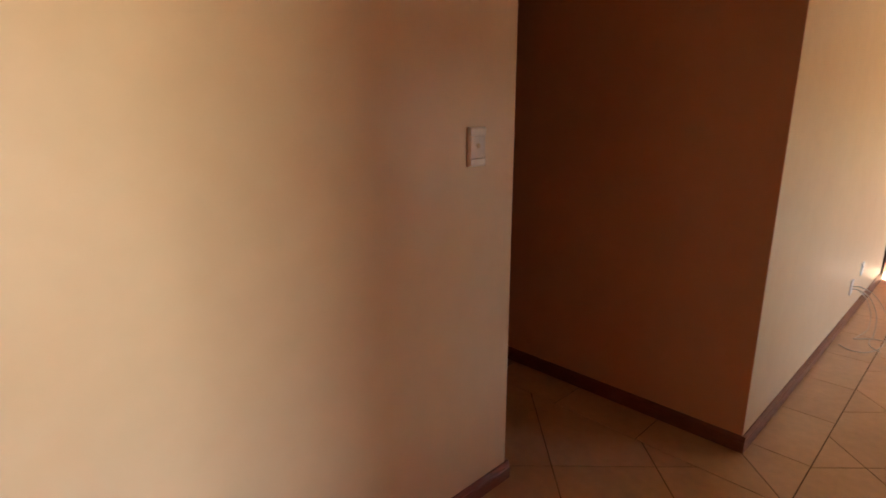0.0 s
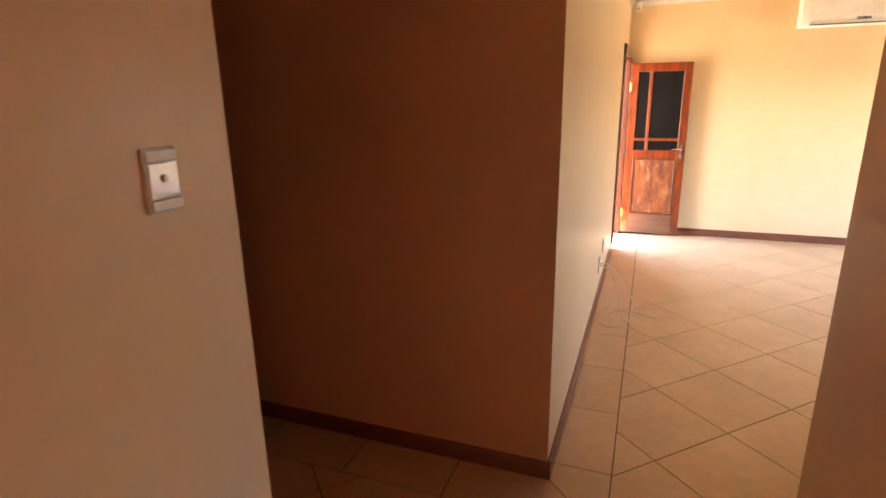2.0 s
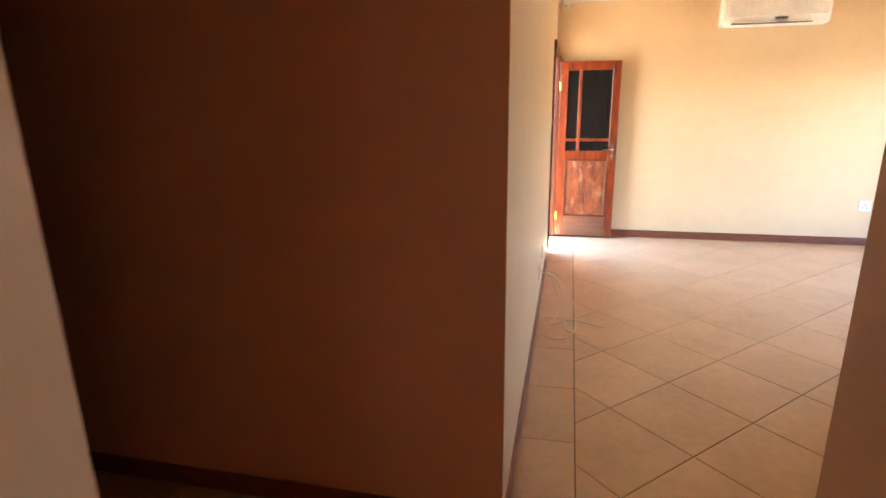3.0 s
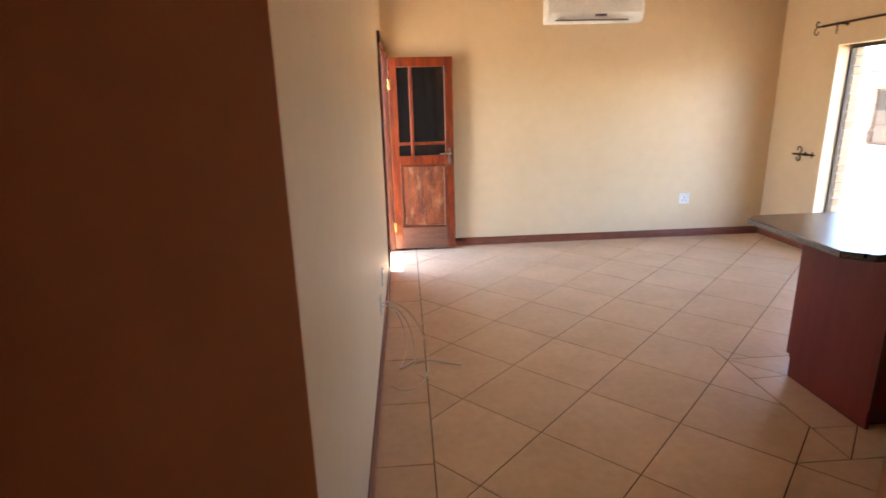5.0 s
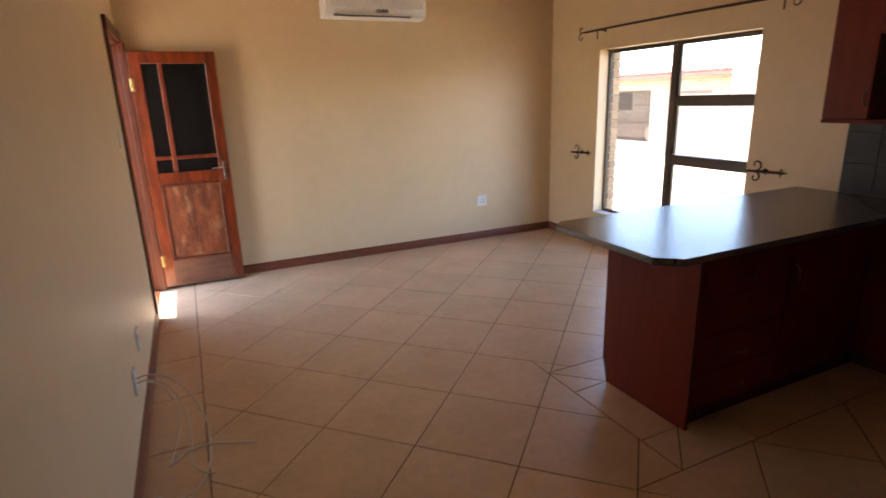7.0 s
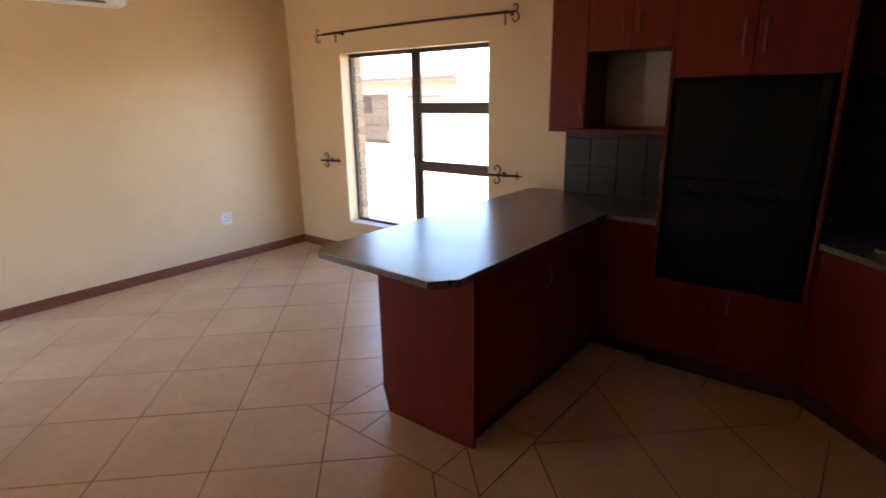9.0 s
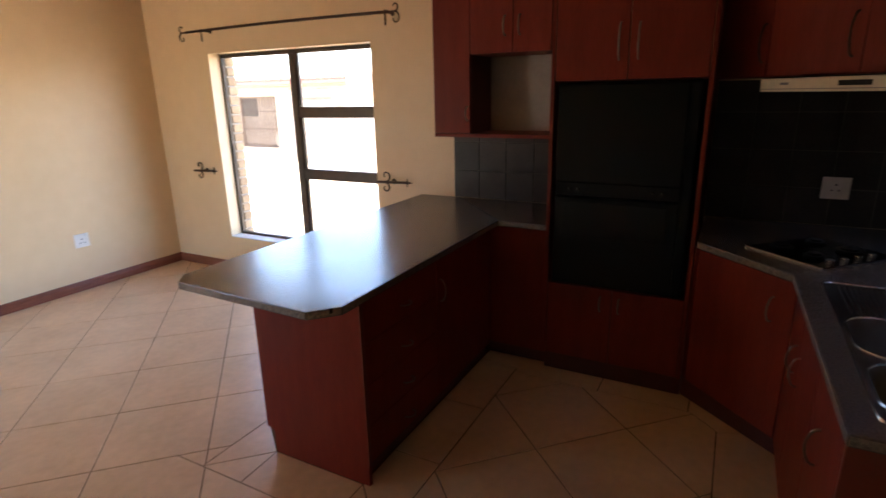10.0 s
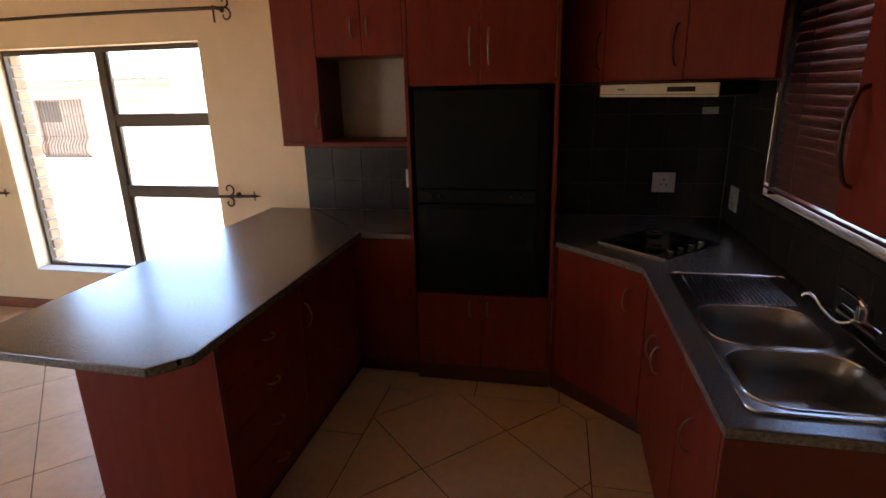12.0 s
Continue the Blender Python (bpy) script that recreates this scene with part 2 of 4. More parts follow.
    bmesh.ops.recalc_face_normals(bm2, faces=bm2.faces)
    if bevel:
        es = [e for e in bm2.edges if len(e.link_faces) == 2 and e.calc_face_angle(0) > 0.5]
        bmesh.ops.bevel(bm2, geom=es, offset=bevel, segments=2, affect="EDGES", profile=0.5)
    return join(bm, bm2)


def smooth_line(pts, n=8):
    """A rounded line through the points."""
    p = [Vector(q) for q in pts]
    p = [p[0] * 2 - p[1], *p, p[-1] * 2 - p[-2]]
    out = []
    for i in range(1, len(p) - 2):
        for k in range(n):
            t = k / n
            a, b, c, d = p[i - 1:i + 3]
            out.append(0.5 * (2 * b + (c - a) * t + (2 * a - 5 * b + 4 * c - d) * t * t + (3 * b - a - 3 * c + d) * t ** 3))
    return out + [p[-2]]


def tube(pts, r, sides=8, bm=None, taper=1.0):
    """A round bar along a line of points."""
    bm2 = bmesh.new()
    p = [Vector(q) for q in pts]
    rings = []
    up = Vector((0, 0, 1))
    for i, q in enumerate(p):
        d = (p[min(i + 1, len(p) - 1)] - p[max(i - 1, 0)]).normalized()
        a = d.cross(up)
        if a.length < 0.05:
            a = d.cross(Vector((0, 1, 0)))
        a.normalize()
        b = d.cross(a)
        rr = r * (1 + (taper - 1) * i / max(1, len(p) - 1))
        rings.append([bm2.verts.new(q + rr * (a * math.cos(2 * math.pi * k / sides) + b * math.sin(2 * math.pi * k / sides))) for k in range(sides)])
        if i:
            o, n2 = rings[-2], rings[-1]
            best = min(range(sides), key=lambda s: (o[0].co - n2[s].co).length)
            n2[:] = n2[best:] + n2[:best]
            if (o[1].co - n2[1].co).length > (o[1].co - n2[-1].co).length:
                n2[:] = [n2[0]] + n2[:0:-1]
            for k in range(sides):
                bm2.faces.new((o[k], o[(k + 1) % sides], n2[(k + 1) % sides], n2[k]))
    bm2.faces.new(rings[0]), bm2.faces.new(rings[-1])
    return join(bm, bm2)


def disc(x, y, z, r, h, axis="z", sides=20, bevel=0.0, r2=None, bm=None):
    """A turned plug whose foot is centred at a place."""
    bm2 = bmesh.new()
    bmesh.ops.create_cone(bm2, cap_ends=True, segments=sides, radius1=r, radius2=r if r2 is None else r2, depth=h, matrix=Matrix.Translation((0, 0, h / 2)))
    if bevel:
        bmesh.ops.bevel(bm2, geom=[e for e in bm2.edges if e.calc_face_angle(0) > 1], offset=bevel, segments=2, affect="EDGES")
    turn = {"z": Matrix(), "-x": Matrix.Rotation(-math.pi / 2, 4, "Y"), "x": Matrix.Rotation(math.pi / 2, 4, "Y"), "-y": Matrix.Rotation(math.pi / 2, 4, "X"), "y": Matrix.Rotation(-math.pi / 2, 4, "X"), "-z": Matrix.Rotation(math.pi, 4, "X")}[axis]
    moved(bm2, Matrix.Translation((x, y, z)) @ turn)
    return join(bm, bm2)


def rounded(x0, x1, y0, y1, r, n=5):
    out = []
    for cx, cy, a in ((x1 - r, y1 - r, 0), (x0 + r, y1 - r, 90), (x0 + r, y0 + r, 180), (x1 - r, y0 + r, 270)):
        for k in range(n + 1):
            t = radians(a + 90 * k / n)
            out.append((cx + r * math.cos(t), cy + r * math.sin(t)))
    return out


def arc_handle(a, b, out, r=0.0042, bow=0.028):
    """A bowed bar handle from a to b that stands off towards out."""
    a, b, out = Vector(a), Vector(b), Vector(out)
    pts = [a - out * 0.004, a + out * bow * 0.55 + (b - a) * 0.06, a + out * bow + (b - a) * 0.3, (a + b) / 2 + out * bow * 1.1, b + out * bow + (a - b) * 0.3, b + out * bow * 0.55 + (a - b) * 0.06, b - out * 0.004]
    return tube(smooth_line(pts, 4), r, 8)


def cell(poly, inset, z0, z1, cham=0.002):
    """A convex tile with a small chamfer, drawn in by inset."""
    bm = bmesh.new()
    def shrink(p, d):
        n = len(p)
        area = sum(p[i][0] * p[(i + 1) % n][1] - p[(i + 1) % n][0] * p[i][1] for i in range(n))
        if area < 0:
            p = p[::-1]
        lines = []
        for i in range(n):
            a, b = Vector(p[i]), Vector(p[(i + 1) % n])
            t = (b - a).normalized()
            lines.append((a + Vector((-t.y, t.x)) * d, t))
        res = []
        for i in range(n):
            (a, u), (b, v) = lines[i - 1], lines[i]
            den = u.x * v.y - u.y * v.x
            if abs(den) < 1e-6:
                res.append(b)
                continue
            w = b - a
            res.append(a + u * ((w.x * v.y - w.y * v.x) / den))
        return res
    lo, hi = shrink(poly, inset), shrink(poly, inset + cham)
    r = [[bm.verts.new((q.x, q.y, z)) for q in ring] for ring, z in ((lo, z0), (lo, z1 - cham), (hi, z1))]
    for a, b in zip(r, r[1:]):
        for i in range(len(a)):
            bm.faces.new((a[i], a[(i + 1) % len(a)], b[(i + 1) % len(a)], b[i]))
    bm.faces.new(r[2])
    return bm


def clip(poly, nx, ny, c):
    """The part of a convex polygon where nx*x + ny*y <= c."""
    out = []
    for i in range(len(poly)):
        p, q = poly[i], poly[(i + 1) % len(poly)]
        a, b = nx * p[0] + ny * p[1] - c, nx * q[0] + ny * q[1] - c
        if a <= 0:
            out.append(p)
        if a * b < 0:
            t = a / (a - b)
            out.append((p[0] + (q[0] - p[0]) * t, p[1] + (q[1] - p[1]) * t))
    return out


def area(p):
    return abs(sum(p[i][0] * p[(i + 1) % len(p)][1] - p[(i + 1) % len(p)][0] * p[i][1] for i in range(len(p)))) / 2 if len(p) > 2 else 0


def wall_x(x0, x1, y0, y1, z0, z1, holes=()):
    """A wall that runs along y, with openings (y0, y1, z0, z1)."""
    rect = [(y0, z0), (y1, z0), (y1, z1), (y0, z1)]
    hl = [[(a, c), (b, c), (b, d), (a, d)] for a, b, c, d in holes]
    bm = prism(rect, x0, x1, holes=hl)
    return moved(bm, Matrix(((0, 0, 1, 0), (1, 0, 0, 0), (0, 1, 0, 0), (0, 0, 0, 1))))


def wall_y(y0, y1, x0, x1, z0, z1, holes=()):
    """A wall that runs along x, with openings (x0, x1, z0, z1)."""
    rect = [(x0, z0), (x1, z0), (x1, z1), (x0, z1)]
    hl = [[(a, c), (b, c), (b, d), (a, d)] for a, b, c, d in holes]
    bm = prism(rect, y0, y1, holes=hl)
    return moved(bm, Matrix(((1, 0, 0, 0), (0, 0, 1, 0), (0, 1, 0, 0), (0, 0, 0, 1))))


# ---- structure ----
STRUCT = "structure"
GROUND = -0.38
solid("ground", box(-60, 90, -60, 90, GROUND - 0.3, GROUND), PAVE, "pale sunlit paving and bare ground outdoors", "ground", STRUCT)
solid("porch", box(-3.2, -0.24, 3.2, 5.6, GROUND, -0.03, 0.01), PAVE, "pale concrete porch slab outside the open door", "porch", STRUCT)

DOOR_Y0, DOOR_Y1, DOOR_H = 4.08, 4.90, 2.13
WIN = (2.435, 4.18, 0.335, 2.01)
KWIN = (1.9, 3.69, 1.15, 2.08)
HDOOR = (-3.6, -2.4, -0.19, 2.08)
HWIN = (-3.95, -2.4, 0.2, 2.35)
T = 0.24
WO = W + 0.145
floor = solid("floor", prism([(-3.4, -5.0), (4.05, -5.0), (4.05, -2.2), (XR + 0.19, -2.2), (XR + 0.19, YS - 0.1), (W + 0.05, YS - 0.1), (W + 0.05, B + 0.1), (-0.12, B + 0.1), (-0.12, 0.1), (-3.4, 0.1)], -0.2, -0.0035), GROUT, "tiled floor with dark brown joints", "floor", STRUCT)
solid("ceiling", prism([(XR + 0.2, YS - T), (W + T, YS - T), (W + T, B + T), (-T - 0.12, B + T), (-T - 0.12, 0.0), (XR + 0.2, 0.0)], CEIL, CEIL + 0.12), WARM_CEILING, "unseen ceiling, pale orange to warm the bounced light", "ceiling", STRUCT)
solid("ceiling_passage", prism([(-3.6, -5.2), (4.3, -5.2), (4.3, -2.05), (XR + 0.2, -2.05), (XR + 0.2, -0.001), (-T - 0.121, -0.001), (-T - 0.121, T), (-3.6, T)], CEIL, CEIL + 0.12), ORANGE_BOUNCE, "unseen ceiling over the passage, orange to redden the bounced light", "ceiling", STRUCT)
solid("wall_west", wall_x(-T, 0, 0.0105, B, -0.2, CEIL, [(DOOR_Y0, DOOR_Y1, -0.19, DOOR_H)]), PAINT, "cream painted wall with an outside door opening", "wall", STRUCT)
solid("wall_corridor", prism([(-3.4, 0), (0, 0), (0, 0.01), (-T - 0.0005, 0.01), (-T - 0.0005, T), (-3.4, T)], -0.2, CEIL), RED_SHADE_PAINT, "painted wall along the side corridor, reddish shade in its colour", "wall", STRUCT)
solid("wall_north", box(-T, W + T, B, B + T, -0.2, CEIL), PAINT, "cream painted wall behind the air conditioner", "wall", STRUCT)
solid("wall_east", wall_x(W, WO, YS, B, -0.2, CEIL, [WIN]), PAINT, "cream painted wall with a large window opening", "wall", STRUCT)
solid("wall_sink", wall_y(YS - T, YS, XR + 0.2, WO, -0.2, CEIL, [KWIN]), PAINT, "cream painted wall behind the kitchen sink", "wall", STRUCT)
solid("wall_passage", wall_x(XR, XR + 0.2, -5.0, -0.34, -0.2, CEIL, [HDOOR]), RED_SHADE_PAINT, "passage wall that ends beside the kitchen, reddish shade in its colour", "wall", STRUCT)
# Unseen side room, added to shape and redden the light entering the passage.
solid("wall_side_room_east", wall_x(4.0, 4.2, -5.0, -2.1, -0.2, CEIL, [HWIN]), RED_BOUNCE, "unseen side-room wall with a window opening, terracotta to redden bounced light", "wall", STRUCT)
solid("wall_side_room_north", box(XR + 0.2, 4.0, -2.3, -2.1, -0.2, CEIL), RED_BOUNCE, "unseen side-room wall, terracotta to redden bounced light", "wall", STRUCT)
# Added reflector wall: brightens the gaps in the blind and warms their light.
solid("wall_yard_reflector", box(XR + 0.205, 4.2, -2.099, -2.08, GROUND, CEIL), PLASTER, "added pale wall across the yard that throws light through the blind", "wall", STRUCT)
solid("wall_side_room_south", box(XR + 0.2, 4.2, -5.2, -5.0, -0.2, CEIL), RED_BOUNCE, "unseen side-room wall, terracotta to redden bounced light", "wall", STRUCT)
solid("wall_switch", box(XS - 0.2, XS, -5.0, -1.0, -0.2, CEIL, 0.004), PAINT, "cream painted wall with a light switch near its end", "wall", STRUCT)
solid("wall_south", box(-3.4, XR + 0.2, -5.2, -5.0, -0.2, CEIL), RED_BOUNCE, "unseen wall closing the passage, terracotta to redden bounced light", "wall", STRUCT)
solid("wall_corridor_end", box(-3.6, -3.4, -5.2, T, -0.2, CEIL), RED_BOUNCE, "unseen wall closing the corridor, terracotta to redden bounced light", "wall", STRUCT)
solid("wall_alcove", box(XR + 0.2, XR + 0.203, YS, -0.36, -0.2, CEIL), PAINT, "cream painted side of the appliance alcove", "wall", STRUCT)


def cornice(name, a, b, n):
    """A coved white cornice from a to b; n points into the room."""
    a, b, n = Vector((*a, 0)), Vector((*b, 0)), Vector((*n, 0))
    prof = [(0, 0), (0, -0.075), (0.012, -0.075), (0.018, -0.06), (0.032, -0.036), (0.055, -0.018), (0.07, -0.012), (0.075, 0)]
    bm = bmesh.new()
    rings = [[bm.verts.new(p + n * u + Vector((0, 0, CEIL - 0.001 + v))) for u, v in prof] for p in (a, b)]
    k = len(prof)
    for i in range(k):
        bm.faces.new((rings[0][i], rings[0][(i + 1) % k], rings[1][(i + 1) % k], rings[1][i]))
    bm.faces.new(rings[0]), bm.faces.new(rings[1])
    return solid(name, bm, WHITE_PAINT, "white coved plaster cornice under the ceiling", "cornice", STRUCT)


cornice("trim_north", (0.08, B - 0.001), (W - 0.08, B - 0.001), (0, -1))
cornice("trim_west", (0.001, 0.02), (0.001, B - 0.001), (1, 0))
cornice("trim_east", (W - 0.001, 0.1), (W - 0.001, B - 0.001), (-1, 0))


def skirting(name, a, b, n, h=0.085):
    """A stained skirting board with a moulded top."""
    a, b, n = Vector((*a, 0)), Vector((*b, 0)), Vector((*n, 0))
    prof = [(-0.001, 0), (0.017, 0), (0.017, h * 0.62), (0.013, h * 0.7), (0.014, h * 0.78), (0.007, h), (-0.001, h)]
    bm = bmesh.new()
    rings = [[bm.verts.new(p + n * u + Vector((0, 0, 0.001 + v))) for u, v in prof] for p in (a, b)]
    k = len(prof)
    for i in range(k):
        bm.faces.new((rings[0][i], rings[0][(i + 1) % k], rings[1][(i + 1) % k], rings[1][i]))
    bm.faces.new(rings[0]), bm.faces.new(rings[1])
    return solid(name, bm, SKIRT, "reddish-brown stained wooden skirting board", "skirting", STRUCT)


skirting("baseboard_west", (0, 0.0), (0, DOOR_Y0 - 0.032), (1, 0))
skirting("baseboard_corridor", (-3.3, 0), (0.017, 0), (0, -1))
skirting("baseboard_north", (0.02, B), (W, B), (0, -1))
skirting("baseboard_east", (W, 2.0), (W, B - 0.018), (-1, 0))
skirting("baseboard_switch", (XS, -4.9), (XS, -0.983), (1, 0))
skirting("baseboard_switch_end", (XS, -1.0), (XS - 0.2, -1.0), (0, 1))
skirting("baseboard_passage", (XR, HDOOR[1]), (XR, -0.323), (-1, 0))
skirting("baseboard_passage_end", (XR, -0.34), (XR + 0.2, -0.34), (0, 1))


def make_window():
    """Brown aluminium window: one tall light beside three stacked lights, in a plastered and bricked opening."""
    y0, y1, z0, z1 = WIN
    ym = 3.315
    x0, x1 = WO - 0.035, WO + 0.012
    w = thing("window_1", WO, (y0 + y1) / 2, z0, "large brown metal-framed window with four clear panes", "window")
    tagged(w, kind=STRUCT)
    fr = box(x0 + 0.012, x1, y1 - 0.022, y1 - 0.001, z0, z1, 0.003)
    box(x0, x1, y0 + 0.001, y0 + 0.035, z0, z1, 0.003, bm=fr)
    box(x0, x1, y0 + 0.03, y1 - 0.03, z1 - 0.035, z1 - 0.001, 0.003, bm=fr)
    box(x0, x1, y0 + 0.03, y1 - 0.03, z0 + 0.001, z0 + 0.035, 0.003, bm=fr)
    part("window_frame", fr, ALU, w)
    part("mullion", box(x0 - 0.006, x1, ym - 0.035, ym + 0.035, z0 + 0.034, z1 - 0.034, 0.004), ALU, w)
    for a, b in ((1.455, 1.545), (0.93, 1.02)):
        part("transom", box(x0 - 0.004, x1, y0 + 0.034, ym - 0.034, a, b, 0.004), ALU, w)
    for a, b in ((1.545, z1 - 0.034), (1.02, 1.455), (z0 + 0.034, 0.93)):
        sash = box(x0 + 0.01, x1 - 0.01, y0 + 0.036, y0 + 0.056, a + 0.001, b - 0.001, 0.002)
        box(x0 + 0.01, x1 - 0.01, ym - 0.056, ym - 0.036, a + 0.001, b - 0.001, 0.002, bm=sash)
        part("sash", sash, ALU, w)
    for ya, yb, za, zb in ((ym + 0.035, y1 - 0.022, z0 + 0.035, z1 - 0.035), (y0 + 0.05, ym - 0.05, 1.545, z1 - 0.035), (y0 + 0.05, ym - 0.05, 1.02, 1.455), (y0 + 0.05, ym - 0.05, z0 + 0.035, 0.93)):
        p = part("pane", box(WO - 0.008, WO - 0.003, ya, yb, za, zb), GLASS, w, "clear glass pane")
        p.visible_shadow = False
    part("window_sill", box(W - 0.012, WO - 0.036, y0 + 0.002, y1 - 0.002, z0 + 0.001, z0 + 0.014, 0.004), WHITE_PAINT, w, "pale plastered inner sill")
    return w


make_window()


def brick_skin():
    """The outer face-brick leaf round the window."""
    y0, y1, z0, z1 = WIN
    s = thing("brick_skin", WO + 0.1, y1 + 0.1, z0, "buff face-brick outer skin beside the window opening", "brickwork")
    tagged(s, kind=STRUCT)
    part("mortar_core", wall_x(WO + 0.031, WO + 0.13, YS - T, B + T, GROUND, CEIL, [(y0 - 0.004, y1 + 0.006, z0 - 0.05, z1 + 0.01)]), MORTAR, s)
    z, k = z0 - 0.04, 0
    me = None
    while z < z1 - 0.02:
        jog = 0.0 if k % 2 else 0.003
        bm = box(WO + 0.036, WO + 0.137, y1 - 0.005 - jog, y1 + (0.1 if k % 2 else 0.2), z, z + 0.073, 0.006)
        part("brick", bm, BRICK, s)
        z += 0.085
        k += 1
    return s


brick_skin()

# ---- open outside door ----


def make_door():
    y = 4.862
    f = thing("door_frame", -0.1, 4.46, 0, "dark varnished wooden frame round the outside door", "door frame")
    tagged(f, kind=STRUCT)
    for n, a, b in (("jamb", DOOR_Y0 + 0.001, DOOR_Y0 + 0.05), ("jamb", DOOR_Y1 - 0.05, DOOR_Y1 - 0.001)):
        part(n, box(-0.16, 0.004, a, b, 0.0, DOOR_H - 0.052, 0.004), FRAME_WOOD, f)
    part("head", box(-0.16, 0.004, DOOR_Y0 + 0.001, DOOR_Y1 - 0.001, DOOR_H - 0.05, DOOR_H - 0.001, 0.004), FRAME_WOOD, f)
    part("architrave", box(0.001, 0.020, DOOR_Y0 - 0.05, DOOR_Y0 + 0.03, 0.0, DOOR_H + 0.06, 0.005, 2), FRAME_WOOD, f)
    part("architrave", box(0.001, 0.028, DOOR_Y0 - 0.05, DOOR_Y1 + 0.075, DOOR_H - 0.03, DOOR_H + 0.062, 0.005, 2), FRAME_WOOD, f)
    part("architrave", box(0.001, 0.050, DOOR_Y1 - 0.055, DOOR_Y1 + 0.065, 0.0, DOOR_H - 0.031, 0.005, 2), FRAME_WOOD, f)
    part("threshold", box(-0.22, 0.0, DOOR_Y0 + 0.052, DOOR_Y1 - 0.052, -0.03, 0.012, 0.004), FRAME_WOOD, f)
    x0, x1 = 0.056, 0.718
    z0, z1 = 0.025, 2.03
    d = thing("door_1", x0, y, z0, "open varnished wooden door, four dark panes over a worn panel", "door")
    tagged(d, kind=STRUCT)
    a, b = y - 0.02, y + 0.02
    xl, xr = x0 + 0.088, x1 - 0.088
    part("stile", box(x0, xl, a, b, z0, z1, 0.003), DOOR_WOOD, d)
    part("stile", box(xr, x1, a, b, z0, z1, 0.003), DOOR_WOOD, d)
    for za, zb in ((z0, 0.26), (0.945, 1.04), (1.935, z1)):
        part("rail", box(xl, xr, a, b, za, zb, 0.003), WEATHERED if za == z0 else DOOR_WOOD, d)
    xm = 0.285
    part("glazing_bar", box(xm - 0.018, xm + 0.018, a + 0.004, b - 0.004, 1.04, 1.935, 0.006), DOOR_WOOD, d)
    part("glazing_bar", box(xl, xm - 0.018, a + 0.004, b - 0.004, 1.15, 1.182, 0.006), DOOR_WOOD, d)
    part("glazing_bar", box(xm + 0.018, xr, a + 0.004, b - 0.004, 1.15, 1.182, 0.006), DOOR_WOOD, d)
    for xa, xb in ((xl, xm - 0.018), (xm + 0.018, xr)):
        for za, zb in ((1.04, 1.15), (1.182, 1.935)):
            part("pane", box(xa, xb, y - 0.004, y + 0.004, za, zb), DARK_PANE, d, "dark glass pane")
    bead = box(xl, xr, a - 0.004, a + 0.01, 0.925, 0.945, 0.004)
    box(xl, xr, a - 0.004, a + 0.01, 0.26, 0.28, 0.004, bm=bead)
    box(xl, xl + 0.02, a - 0.004, a + 0.01, 0.28, 0.925, 0.004, bm=bead)
    box(xr - 0.02, xr, a - 0.004, a + 0.01, 0.28, 0.925, 0.004, bm=bead)
    part("panel_moulding", bead, FRAME_WOOD, d)
    nb = 2
    wid = (xr - xl - 0.04) / nb
    for i in range(nb):
        part("panel_board", box(xl + 0.02 + i * wid, xl + 0.02 + (i + 1) * wid - 0.001, y - 0.009, y + 0.009, 0.28, 0.925, 0.003), WORN_WOOD, d, "worn, peeling varnished board")
    h = part("lock_plate", box(0.664, 0.686, a - 0.006, a, 0.945, 1.115, 0.002), SATIN, d, "dull metal lock plate")
    hm = disc(0.676, a - 0.005, 1.06, 0.011, 0.045, "-y", 14)
    tube(smooth_line([(0.676, a - 0.045, 1.06), (0.64, a - 0.05, 1.062), (0.57, a - 0.045, 1.058)], 4), 0.008, 8, bm=hm)
    part("lever", hm, CHROME, h, "chrome lever handle", True)
    part("key_barrel", disc(0.676, a - 0.005, 0.985, 0.008, 0.008, "-y", 12), CHROME, h)
    for z in (0.22, 1.72):
        hb = box(x0 - 0.004, x0 + 0.022, a - 0.006, a - 0.001, z, z + 0.10, 0.001)
        tube([(x0 + 0.004, a - 0.010, z), (x0 + 0.004, a - 0.010, z + 0.10)], 0.008, 10, bm=hb)
        part("hinge", hb, BRASS, d, "brass butt hinge")
    return d


make_door()

# ---- wall fixtures of the living room ----


def air_conditioner():
    x0, x1, z0, z1 = 1.685, 2.675, 2.325, 2.625
    a = thing("air_conditioner", (x0 + x1) / 2, B, z0, "white wall-mounted air conditioner with a closed louvre slot", "air conditioner")
    prof = [(0, 0.006), (-0.12, 0), (-0.175, 0.012), (-0.195, 0.04), (-0.205, 0.10), (-0.20, 0.24), (-0.18, 0.285), (-0.14, 0.30), (0, 0.30)]
    bm = bmesh.new()
    rings = []
    for x, s in ((x0, 0.94), (x0 + 0.02, 1.0), (x1 - 0.02, 1.0), (x1, 0.94)):
        rings.append([bm.verts.new((x, B - 0.001 + u * s, z0 + 0.15 + (v - 0.15) * (s if u else 1))) for u, v in prof])
    for p, q in zip(rings, rings[1:]):
        for i in range(len(prof)):
            j = (i + 1) % len(prof)
            bm.faces.new((p[i], p[j], q[j], q[i]))
    bm.faces.new(rings[0]), bm.faces.new(rings[-1])
    part("casing", bm, WHITE_PL, a, smooth=True)
    part("front_panel", box(x0 + 0.05, x1 - 0.03, B - 0.212, B - 0.202, z0 + 0.085, z0 + 0.275, 0.004, 2), WHITE_PL, a)
